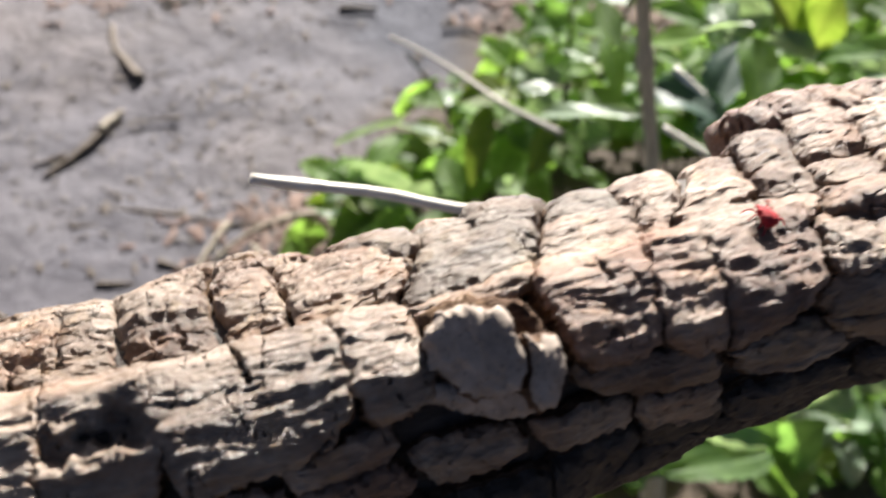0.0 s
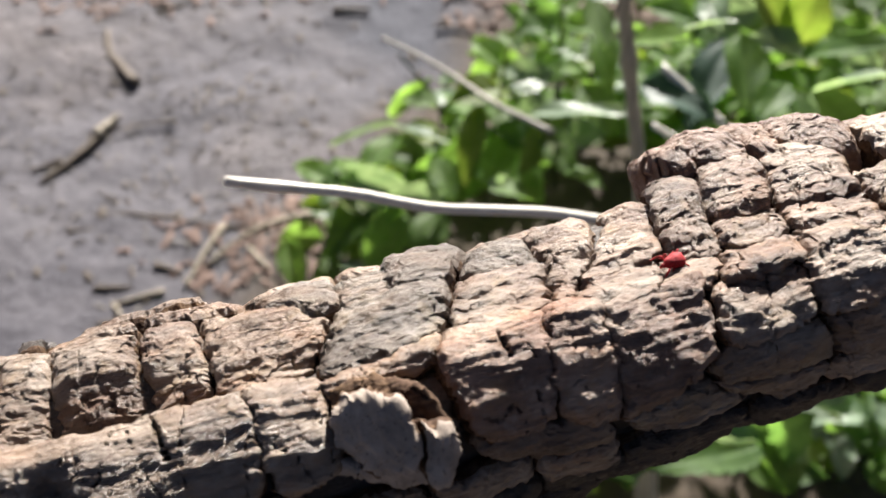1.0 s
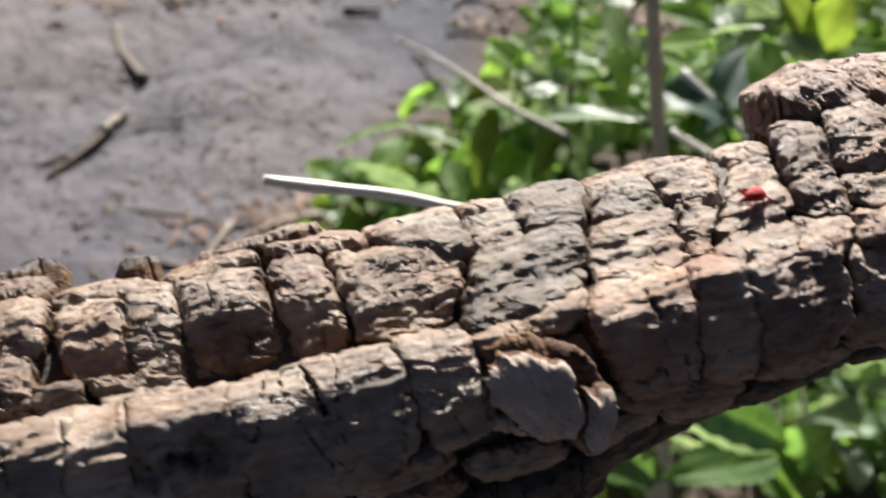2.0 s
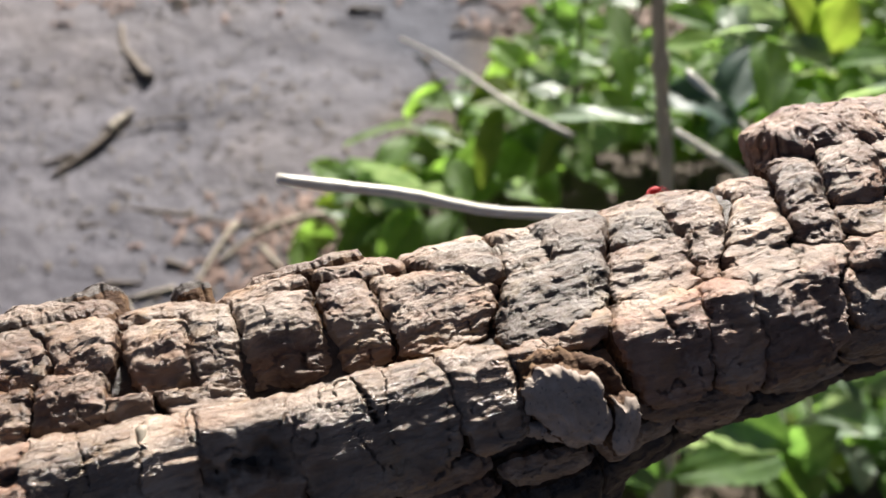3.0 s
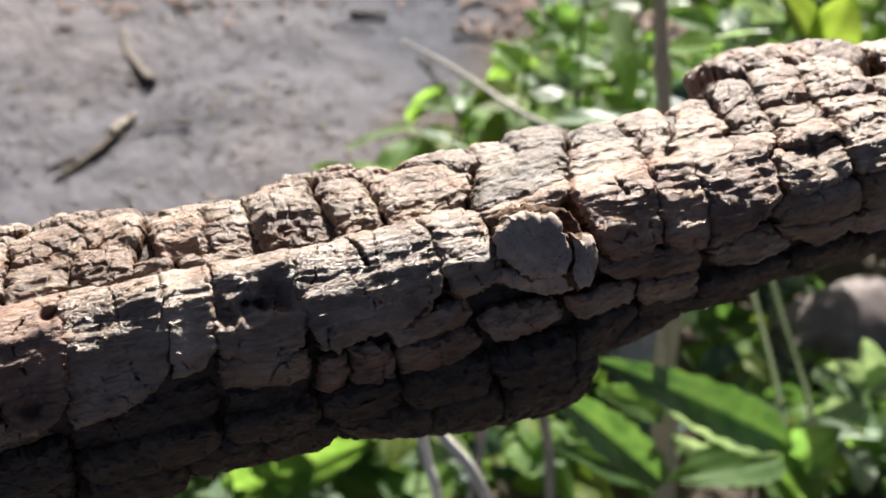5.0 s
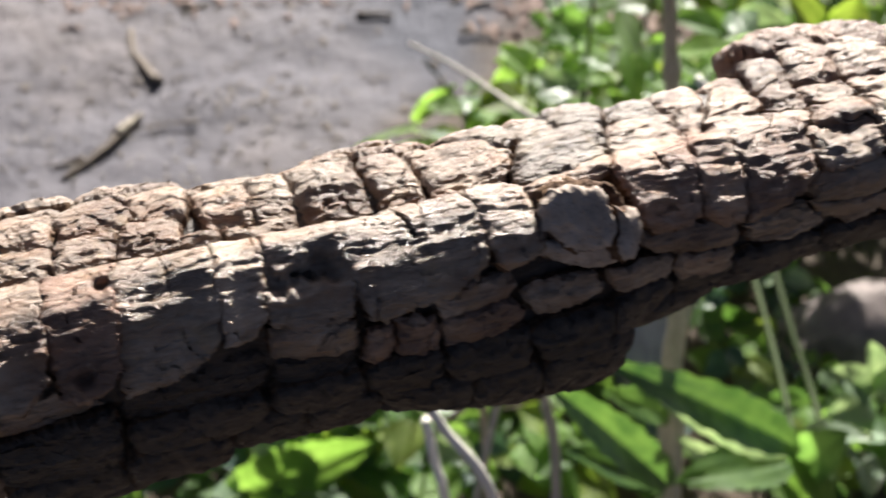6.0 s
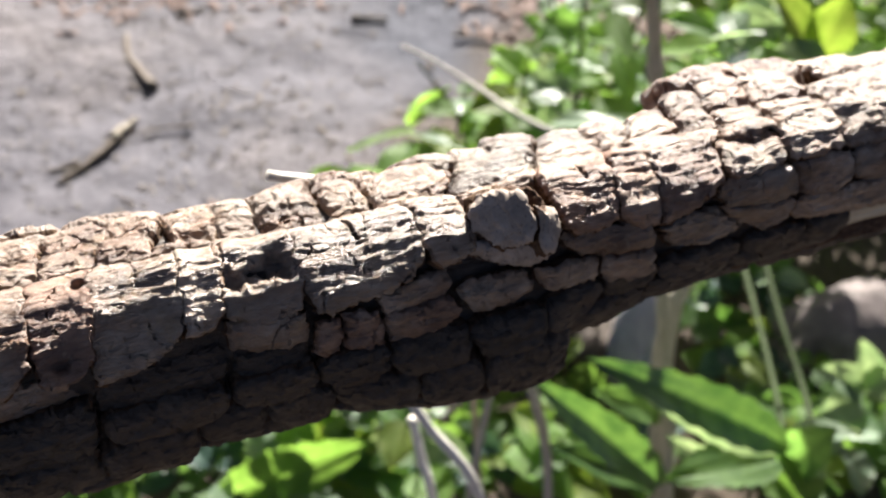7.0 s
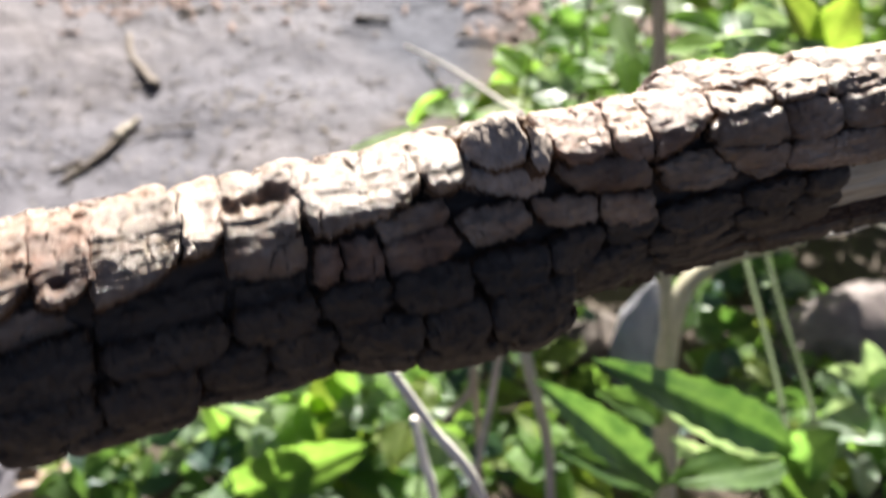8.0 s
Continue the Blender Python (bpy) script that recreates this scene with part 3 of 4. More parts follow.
# front scales: flat grey plates with a rounded brow and a steep face
scale((-103, 131, 0.0), (-91.0, 129, 0.0), (-92.8, 181, 4.3), (-104, 187, 4.1), belly=-1.0, lip=0.8, rough=0.4, strata=1.2)
scale((-91.4, 130, 0.2), (-78.8, 132, 0.5), (-81.6, 183, 3.9), (-93.2, 190, 3.9), belly=-1.0, lip=0.8, rough=0.4, strata=1.2, mat=RED_BARK, holes=((-81.6, 148, 1.5, 2.6), (-88, 182, 1.5, 1.5)))
scale((-79.2, 132, 1.1), (-62.3, 134, 1.0), (-64.6, 182, 2.7), (-83.7, 196, 2.3), belly=-1.2, lip=1.3, rough=0.4, strata=1.2, mat=GREY_BARK)
scale((-62.2, 134, 1.0), (-53.6, 135, 0.8), (-57.2, 179, 2.5), (-65.0, 183, 2.7), belly=-1.2, lip=1.3, rough=0.4, strata=1.2, mat=GREY_BARK)
scale((-54.4, 135, 0.8), (-39.9, 136, 0.2), (-41.2, 184, 1.4), (-57.6, 180, 1.6), belly=-1.1, lip=1.3, rough=0.4, strata=1.2, mat=GREY_BARK, holes=((-53.4, 163, 2.8, 2.4), (-45.5, 160, 3.4, 3.0), (-49, 164, 2.6, 1.6)))
scale((-57.4, 180, 0.8), (-41.4, 184, 0.6), (-41.6, 200, -0.6), (-57.2, 193, -0.4), belly=0.5, rough=0.4, strata=1.2, mat=GREY_BARK)
scale((-41.6, 134, -0.1), (-16.0, 137, 0.1), (-15.4, 176, 2.5), (-41.0, 189, 1.7), belly=-1.0, lip=1.3, rough=0.4, strata=1.2, mat=GREY_BARK, holes=tuple((-29.6 + 0.14 * k, 139 + 2.2 * k, 0.42, 2.0) for k in range(9)))
scale((-16.4, 134, 0.1), (-5.4, 139, -0.4), (-5.0, 175, 2.1), (-15.6, 178, 2.1), belly=-0.2, lip=1.3, rough=0.4, strata=1.2, mat=GREY_BARK)
scale((-6.8, 154, -3), (12.8, 150, -2.5), (12.8, 185, -1.0), (-6.8, 181, -1.6), belly=0.2, deep=5)
# the loose chip, with the brown layer that it has split from
scale((-5.2, 154.5, 3.6), (6.0, 162, 10.8), (4.8, 179, 9.4), (-6.6, 170, 2.4), belly=0.5, bow=3, rough=0.25, strata=0.12, mat=CHIP, gap=0.05, deep=2.4, round_corner=0.1, name="bark_chip", label="smooth grey bark chip peeling outwards")
scale((6.2, 165, 10.6), (10.8, 170, 9.0), (9.2, 182, 7.4), (4.8, 179, 9.6), belly=0.3, rough=0.25, strata=0.12, mat=CHIP, gap=0.05, deep=2.4, name="bark_chip", label="narrow split-off grey bark chip")
scale((-4.8, 150, 1.4), (8.6, 158, 6.6), (11.0, 171, 4.6), (-6.0, 167, -0.4), belly=0.4, bow=3, rough=0.3, strata=0.5, mat=INNER, gap=0.05, deep=2.2, name="inner_chip", label="brown inner layer behind the peeling chip")
scale((-6.8, 170, 1.6), (9.0, 181, 5.6), (11, 188, 0.4), (-6.0, 180, 0), belly=0.2, rough=0.4, strata=0.4, mat=CHIP, gap=0.0, deep=6, label="grey foot of the peeling chip")
# scales below them
scale((12.8, 177, 0.8), (33.8, 180, 2.0), (35.6, 197, 1.6), (16.0, 190, 0.8), belly=0.7, strata=1.3)
scale((50.6, 170, 1.2), (70, 170, 1.4), (71.5, 188, 1.8), (51.4, 183, 0.8), strata=1.3, belly=0.6, mat=GREY_BARK)
scale((70.4, 170, 1.6), (86, 170, 1.4), (87, 188, 0.8), (72, 188, 0.6), strata=1.3, belly=0.6)
scale((86.4, 169, 1.6), (106, 169, 1.2), (106, 190, 0.8), (87.4, 188, 0.8), strata=1.3, belly=0.6)
scale((36.6, 186, 0.6), (50.4, 182, -0.4), (60.6, 203, 0.2), (40.6, 203, 0.6), belly=0.6, strata=1.3, mat=GREY_BARK)
scale((51.4, 183, 0), (71.5, 189, 0.2), (72, 206, 0.2), (61, 204, 0), strata=1.3, belly=0.8)
scale((72.2, 189, 0.4), (106, 191, 0.4), (106, 214, 0.4), (72.6, 207, 0.2), strata=1.3, belly=0.8, mat=GREY_BARK)
scale((6.4, 191, 0.6), (22.4, 195, 0.8), (23.6, 209, 0.6), (8.6, 204, 0.8), strata=1.3, belly=0.7, mat=GREY_BARK)
scale((23.0, 197, 1), (36.4, 199, 0.8), (38.0, 219, 0.6), (24.4, 215, 0.6), strata=1.3, belly=0.7, mat=GREY_BARK)
scale((-11.0, 190, -1.4), (5.0, 188, 0.4), (6.4, 203, 1.0), (-7.4, 208, 0.6), strata=1.3, belly=0.8, mat=GREY_BARK)
scale((-27.0, 184, -0.6), (-11.8, 178, -0.6), (-11.2, 192, -1.2), (-26.6, 195, -1.2), strata=1.3, belly=0.8)
scale((-26.2, 195, -0.4), (-11.6, 192, -0.4), (-9.4, 208, 0.4), (-25.8, 213, 0.2), strata=1.3, belly=0.7, mat=RED_BARK)
scale((-39.8, 190, -0.6), (-34.6, 192, -0.6), (-36.0, 209, -0.4), (-41.0, 207, -0.4), strata=1.3, belly=0.8, mat=RED_BARK)
scale((-34.4, 190, -0.6), (-27.2, 192, -0.6), (-26.0, 212, 0), (-34.8, 210, -0.2), strata=1.3, belly=0.6, mat=RED_BARK)
# rows tucked under the front scales, with the overhang's shade in their colour
scale((-57.2, 194, -3.0), (-41.6, 200, -3.0), (-41.4, 217, -1), (-57, 214, -1), strata=1.3, belly=0.5, mat=SHADE_BARK)
scale((-83.6, 194, -3.4), (-58.0, 186, -3.4), (-57.6, 213, -1.2), (-84, 218, -1.2), strata=1.3, belly=0.4, mat=SHADE_BARK)
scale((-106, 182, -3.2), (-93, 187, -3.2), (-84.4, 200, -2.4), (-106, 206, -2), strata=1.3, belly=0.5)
scale((-106, 206, -0.2), (-84.6, 202, -0.4), (-85, 230, keel(-85, 230)), (-106, 232, keel(-100, 232)), strata=1.3, belly=0.6, mat=SHADE_BARK)
# the lumpy underside, its shade painted into the bark colour
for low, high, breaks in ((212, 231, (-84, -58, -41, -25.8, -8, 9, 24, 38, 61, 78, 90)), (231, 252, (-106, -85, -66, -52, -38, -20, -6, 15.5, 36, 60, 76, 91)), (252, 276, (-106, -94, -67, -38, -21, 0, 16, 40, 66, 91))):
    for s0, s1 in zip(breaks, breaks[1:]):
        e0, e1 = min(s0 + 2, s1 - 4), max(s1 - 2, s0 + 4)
        scale((s0, low, keel(e0, low)), (s1, low, keel(e1, low)), (s1, high, keel(e1, high)), (s0, high, keel(e0, high)), belly=0.7, strata=1.3, mat=SHADE_BARK, round_corner=0.16, sag=4, deep=6 + 0.5 * max(keel(e0, high), keel(e1, high), 0), grain=0.4)
# the far side and the ends that leave the view
for i, a in enumerate((276, 308, 340, 372)):
    for k in range(12):
        s0 = -160 + 26 * k + 5 * (i % 2)
        scale((s0, a, 0.4), (s0 + 26, a, 0.4), (s0 + 26, min(a + 32, 404), 0.4), (s0, min(a + 32, 404), 0.4), mat=SHADE_BARK, grain=0.8)
for a in range(44, 276, 29):
    for s0, s1 in ((-168, -148), (-148, -127), (-127, -106)) + (((106, 124), (124, 145), (145, 166)) if a < 195 else ()):
        scale((s0, a, 0.6), (s1, a, 0.6), (s1, a + 29, 0.6), (s0, a + 29, 0.6), grain=0.5)
rod("resin_strand", [on_branch(s, a, o) for s, a, o in ((-62.2, 140, 0.2), (-62.6, 150, 0.0), (-63.2, 160, -0.2), (-64.2, 171, -0.4))], 0.0010, 0.0002, PALE_TWIG, branch, 12, 6, label="thin pale strand of dry resin")


# ---- the mite ----
def velvet_mite():
    ob = thing("mite", (0, 0, 0), "small bright red velvet mite walking on the bark", "mite")
    verts, faces = [], []
    nu, nv = 28, 18
    for j in range(nv + 1):
        b = math.pi * j / nv
        for i in range(nu):
            a = math.tau * i / nu
            x, y, z = math.sin(b) * math.cos(a), math.sin(b) * math.sin(a), math.cos(b)
            x, y = x * (1 + 0.12 * y * y), y * (1 + 0.22 * x * x)
            wide = 1.05 + 0.16 * x - 0.22 * math.exp(-((x + 0.42) / 0.2) ** 2)
            d = 1 + 0.05 * noise.noise(Vector((x, y, z)) * 3) + 0.025 * noise.noise(Vector((x, y, z)) * 9)
            verts.append(Vector((1.75 * x * d, 1.25 * y * wide * d, 1.6 + 0.95 * z * d * (1 + 0.12 * x))) * 0.00100)
    for j in range(nv):
        for i in range(nu):
            k = (i + 1) % nu
            faces.append((j * nu + k, j * nu + i, (j + 1) * nu + i, (j + 1) * nu + k))
    mesh_object("body", verts, faces, [VELVET], ob)
    head = [Vector((-1.5, 0, 1.4)) * 0.00100, Vector((-2.0, 0, 1.3)) * 0.00100, Vector((-2.4, 0, 1.0)) * 0.00100]
    rod("mouthparts", head, 0.0005, 0.0002, VELVET, ob, 6, 8)
    for side in (-1, 1):
        for k, (x, reach, lead) in enumerate(((-1.25, 1.7, -1.5), (-0.7, 1.4, -0.5), (0.35, 1.4, 0.5), (0.85, 1.6, 1.3))):
            pts = [(x, side * 0.7, 1.3), (x + lead * 0.3, side * 1.4, 1.9), (x + lead * 0.7, side * (0.5 + reach * 0.75), 1.3), (x + lead, side * (0.6 + reach), 0.05)]
            rod("leg", [Vector(p) * 0.00100 for p in pts], 0.00016, 0.00009, VELVET, ob, 10, 6)
    return ob


mite = velvet_mite()


# ---- plants ----
def leaf_mesh(length, width, tone, roll_in, seed, teeth=0):
    """A leaf blade along +x, with its face to +z: folded at the midrib, arched, with an uneven edge."""
    key = random.Random(seed)
    droop, wave, phase = key.uniform(0.04, 0.26), key.uniform(0.03, 0.09), key.uniform(0, 6)
    nu, half = 16, 4
    verts, faces = [], []
    for i in range(nu + 1):
        u = i / nu
        w = width / 2 * (math.sin(math.pi * u ** 0.78) ** 0.75) + 0.0006
        if teeth:
            w *= 1 + 0.07 * (1 if i % 2 else -1)
        for j in range(-half, half + 1):
            v = j / half
            z = roll_in * abs(v) * w - droop * length * u * u + wave * width * math.sin(phase + 9 * u + 2 * v) * abs(v)
            z -= 0.05 * width * math.cos(v * 9) * (0.3 + abs(v)) * 0.3
            z -= 0.03 * width * math.exp(-(v / 0.12) ** 2)
            verts.append((length * (u - 0.02 * v * v), w * v, z))
    n = 2 * half + 1
    for i in range(nu):
        for j in range(2 * half):
            faces.append((i * n + j, (i + 1) * n + j, (i + 1) * n + j + 1, i * n + j + 1))
    return verts, faces


blades = [0]


def blade(weed, base, tip, width, roll, tone, teeth=1, stalk=True):
    """A leaf on a weed from its base to its tip. roll: degrees by which its face turns about its length."""
    blades[0] += 1
    base, tip = Vector(base), Vector(tip)
    d = tip - base
    x = d.normalized()
    face = Vector((0.05, -0.35, 1.0))
    y = face.cross(x).normalized()
    z = x.cross(y)
    m = Matrix((x, y, z)).transposed() @ Euler((radians(roll), 0, 0)).to_matrix()
    verts, faces = leaf_mesh(d.length * 1.04, width, tone, 0.55 if tone == 5 else 0.28, blades[0], teeth)
    at = weed.location
    ob = mesh_object("leaf", [m @ Vector(v) + base - at for v in verts], faces, [LEAF[tone]], weed)
    return ob


def weed_thing(name, at, label, group="weeds"):
    return thing(name, at, label, "plant", group)


def random_weed(at, height, pairs, size, seed, tones=(0, 0, 4, 1), spread=1.0):
    """An upright weed with opposite pairs of leaves."""
    key = random.Random(seed)
    weed = weed_thing("leafy_weed", at, "green broad-leaved weed growing from the soil", "low weeds")
    base = Vector(at)
    top = base + Vector((key.uniform(-0.05, 0.05), key.uniform(-0.05, 0.05), height))
    bend = (base + top) / 2 + Vector((key.uniform(-0.02, 0.02), key.uniform(-0.02, 0.02), 0))
    rod("stem", [base - Vector((0, 0, 0.01)), bend, top], 0.0032, 0.0016, STALK, weed, 12, 6, at=at)
    line = curve_points([base, bend, top], 20)
    for k in range(pairs):
        p = line[int(4 + 16 * (k + 0.5) / pairs)]
        a = k * 1.9 + key.uniform(-0.5, 0.5)
        for turn in (0, math.pi):
            out = Vector((math.cos(a + turn), math.sin(a + turn), key.uniform(-0.15, 0.5)))
            length = size * key.uniform(0.65, 1.15) * (1.1 - 0.45 * k / pairs)
            blade(weed, p + out * 0.006, p + out.normalized() * length * spread, length * key.uniform(0.52, 0.8), key.uniform(-25, 25), key.choice(tones))
    return weed


def centre_weed():
    weed = weed_thing("leafy_weed", (0.02, 1.30, 0.0), "spreading green weed with oval pale-veined leaves")
    rod("stem", [(0.02, 1.30, -0.01), (0.0, 1.25, 0.10), (-0.05, 1.22, 0.20)], 0.004, 0.002, STALK, weed, 14, 6, at=weed.location)
    rod("stem", [(0.03, 1.28, -0.01), (0.05, 1.18, 0.12), (0.07, 1.10, 0.24)], 0.004, 0.002, STALK, weed, 14, 6, at=weed.location)
    blade(weed, (0.104, 0.947, 0.311), (0.207, 0.919, 0.338), 0.0287, -25, 2)
    blade(weed, (-0.066, 1.224, 0.093), (-0.015, 1.237, 0.148), 0.0266, 10, 1)
    blade(weed, (-0.056, 1.179, 0.118), (-0.141, 1.132, 0.128), 0.0196, 30, 1)
    blade(weed, (-0.063, 1.159, 0.127), (0.020, 1.100, 0.152), 0.0293, -40, 2)
    blade(weed, (-0.051, 1.134, 0.130), (-0.103, 1.057, 0.138), 0.0397, 20, 1)
    blade(weed, (-0.125, 1.042, 0.123), (-0.183, 1.084, 0.137), 0.0410, 10, 1)
    blade(weed, (-0.031, 1.015, 0.124), (-0.135, 1.057, 0.138), 0.0476, -30, 2)
    blade(weed, (0.012, 0.996, 0.147), (-0.057, 0.982, 0.161), 0.0302, -30, 2)
    blade(weed, (-0.082, 1.031, 0.112), (-0.140, 0.955, 0.093), 0.0561, 20, 1)
    blade(weed, (-0.042, 1.004, 0.113), (-0.086, 0.926, 0.092), 0.0539, -10, 1)
    blade(weed, (-0.002, 0.991, 0.128), (-0.019, 0.900, 0.122), 0.0469, 10, 1)
    blade(weed, (-0.197, 1.008, 0.061), (-0.173, 0.934, 0.044), 0.0370, 10, 1)
    blade(weed, (-0.137, 0.981, 0.062), (-0.145, 0.895, 0.061), 0.0304, 0, 1)
    blade(weed, (-0.122, 0.942, 0.080), (-0.051, 0.903, 0.097), 0.0245, -40, 2)
    blade(weed, (0.054, 1.048, 0.242), (0.029, 0.960, 0.211), 0.0343, 15, 3)
    blade(weed, (-0.001, 1.036, 0.173), (0.019, 0.974, 0.167), 0.0340, 0, 1)
    blade(weed, (0.084, 0.971, 0.193), (0.062, 0.960, 0.196), 0.0146, -40, 2)


def far_weed():
    weed = weed_thing("leafy_weed", (0.16, 1.30, 0.0), "bushy weed with small bright sunlit leaves")
    rod("stem", [(0.16, 1.30, -0.01), (0.17, 1.22, 0.15), (0.12, 1.22, 0.30)], 0.004, 0.002, STALK, weed, 14, 6, at=weed.location)
    rod("stem", [(0.17, 1.28, -0.01), (0.2, 1.15, 0.2), (0.22, 1.1, 0.38)], 0.004, 0.002, STALK, weed, 14, 6, at=weed.location)
    blade(weed, (0.113, 1.168, 0.220), (0.046, 1.145, 0.254), 0.0242, -20, 1)
    blade(weed, (0.109, 1.168, 0.220), (0.085, 1.108, 0.217), 0.0256, 10, 1)
    blade(weed, (0.117, 1.171, 0.223), (0.166, 1.171, 0.251), 0.0216, -30, 2)
    blade(weed, (0.130, 1.148, 0.228), (0.186, 1.114, 0.251), 0.0280, -10, 1)
    blade(weed, (0.093, 1.137, 0.217), (0.138, 1.075, 0.241), 0.0249, -30, 2)
    blade(weed, (0.153, 1.171, 0.223), (0.195, 1.162, 0.242), 0.0216, -20, 2)
    blade(weed, (0.066, 1.175, 0.199), (0.042, 1.117, 0.198), 0.0245, 10, 1)
    blade(weed, (0.132, 1.064, 0.201), (0.160, 0.979, 0.201), 0.0442, 10, 1)
    blade(weed, (0.153, 1.069, 0.206), (0.106, 0.984, 0.206), 0.0415, -10, 3)
    blade(weed, (0.155, 0.994, 0.188), (0.193, 0.955, 0.205), 0.0264, -20, 1)
    blade(weed, (0.091, 1.070, 0.179), (0.060, 0.988, 0.167), 0.0411, 0, 1)
    blade(weed, (0.179, 1.082, 0.247), (0.210, 1.012, 0.233), 0.0469, 0, 1)
    blade(weed, (0.195, 1.092, 0.314), (0.202, 1.012, 0.291), 0.0299, 10, 1)
    blade(weed, (0.186, 1.121, 0.342), (0.199, 1.049, 0.327), 0.0325, 0, 1)


def tall_weed():
    weed = weed_thing("tall_weed", (0.26, 0.52, 0.0), "tall weed with a tan woody stem and sunlit leaves")
    rod("stem", [(0.118, 0.580, 0.707), (0.127, 0.585, 0.656), (0.137, 0.587, 0.601), (0.148, 0.585, 0.542), (0.165, 0.576, 0.408), (0.181, 0.570, 0.316), (0.201, 0.559, 0.161), (0.242, 0.560, -0.125)], 0.0044, 0.0058, WOODY, weed, 40, 10, at=weed.location, knob_at=(0.2, 0.5, 0.75))
    blade(weed, (0.149, 0.666, 0.595), (0.179, 0.636, 0.622), 0.0227, 0, 1)
    blade(weed, (0.192, 0.705, 0.577), (0.228, 0.697, 0.598), 0.0110, -50, 2)
    blade(weed, (0.291, 0.889, 0.445), (0.236, 0.791, 0.427), 0.0420, 10, 4)
    blade(weed, (0.187, 0.790, 0.464), (0.245, 0.751, 0.467), 0.0441, -10, 4)
    blade(weed, (0.281, 0.838, 0.484), (0.279, 0.759, 0.461), 0.0396, 0, 0)
    blade(weed, (0.293, 0.747, 0.534), (0.259, 0.753, 0.596), 0.0355, 0, 3)
    blade(weed, (0.296, 0.747, 0.534), (0.315, 0.765, 0.580), 0.0408, 10, 3)
    blade(weed, (0.305, 0.745, 0.532), (0.256, 0.720, 0.563), 0.0230, -20, 2)
    blade(weed, (0.298, 0.724, 0.539), (0.338, 0.669, 0.597), 0.0256, 10, 0)
    blade(weed, (0.314, 0.720, 0.507), (0.358, 0.686, 0.558), 0.0242, -40, 2)
    blade(weed, (0.314, 0.719, 0.506), (0.338, 0.647, 0.519), 0.0303, 10, 1)
    blade(weed, (0.306, 0.764, 0.481), (0.273, 0.718, 0.477), 0.0284, 10, 0)
    blade(weed, (0.311, 0.761, 0.477), (0.320, 0.709, 0.468), 0.0284, -10, 0)


def toothed_weed():
    weed = weed_thing("toothed_weed", (0.30, 0.62, 0.0), "weed with long toothed green leaves and glossy highlights")
    rod("stem", [(0.322, 0.870, 0.185), (0.308, 0.733, 0.223), (0.295, 0.625, 0.256), (0.281, 0.542, 0.285)], 0.0030, 0.0030, STALK, weed, 16, 8, at=weed.location)
    rod("stem", [(0.333, 0.860, 0.220), (0.332, 0.732, 0.221), (0.335, 0.661, 0.220), (0.327, 0.581, 0.239)], 0.0034, 0.0030, STALK, weed, 16, 8, at=weed.location)
    blade(weed, (0.245, 0.470, 0.384), (0.106, 0.472, 0.475), 0.0350, -15, 5)
    blade(weed, (0.249, 0.479, 0.365), (0.149, 0.458, 0.430), 0.0235, -50, 2)
    blade(weed, (0.171, 0.506, 0.279), (0.073, 0.510, 0.399), 0.0355, -15, 5)
    blade(weed, (0.165, 0.502, 0.275), (0.090, 0.498, 0.344), 0.0307, 10, 5)
    blade(weed, (0.253, 0.487, 0.344), (0.161, 0.453, 0.369), 0.0412, 10, 0)
    blade(weed, (0.238, 0.495, 0.296), (0.173, 0.499, 0.343), 0.0245, -40, 2)
    blade(weed, (0.249, 0.470, 0.356), (0.271, 0.465, 0.407), 0.0362, 0, 0)
    blade(weed, (0.256, 0.479, 0.365), (0.260, 0.433, 0.375), 0.0322, 0, 0)
    blade(weed, (0.264, 0.509, 0.338), (0.302, 0.492, 0.377), 0.0254, -20, 2)
    blade(weed, (0.179, 0.575, 0.278), (0.132, 0.560, 0.335), 0.0278, 0, 0)


def clover_weed():
    weed = weed_thing("clover_weed", (0.42, 0.62, 0.0), "low weed with small round pale-green leaves")
    blade(weed, (0.366, 0.610, 0.268), (0.329, 0.613, 0.300), 0.0346, 0, 2)
    blade(weed, (0.366, 0.608, 0.266), (0.328, 0.579, 0.280), 0.0343, -20, 2)
    blade(weed, (0.371, 0.614, 0.272), (0.361, 0.629, 0.316), 0.0346, 10, 2)
    blade(weed, (0.373, 0.610, 0.268), (0.393, 0.612, 0.298), 0.0346, 0, 2)
    blade(weed, (0.373, 0.623, 0.252), (0.333, 0.613, 0.272), 0.0253, 10, 0)
    blade(weed, (0.351, 0.578, 0.235), (0.312, 0.564, 0.279), 0.0291, -20, 2)
    blade(weed, (0.356, 0.575, 0.232), (0.356, 0.527, 0.241), 0.0339, -20, 2)
    blade(weed, (0.351, 0.575, 0.232), (0.308, 0.537, 0.251), 0.0339, 10, 1)


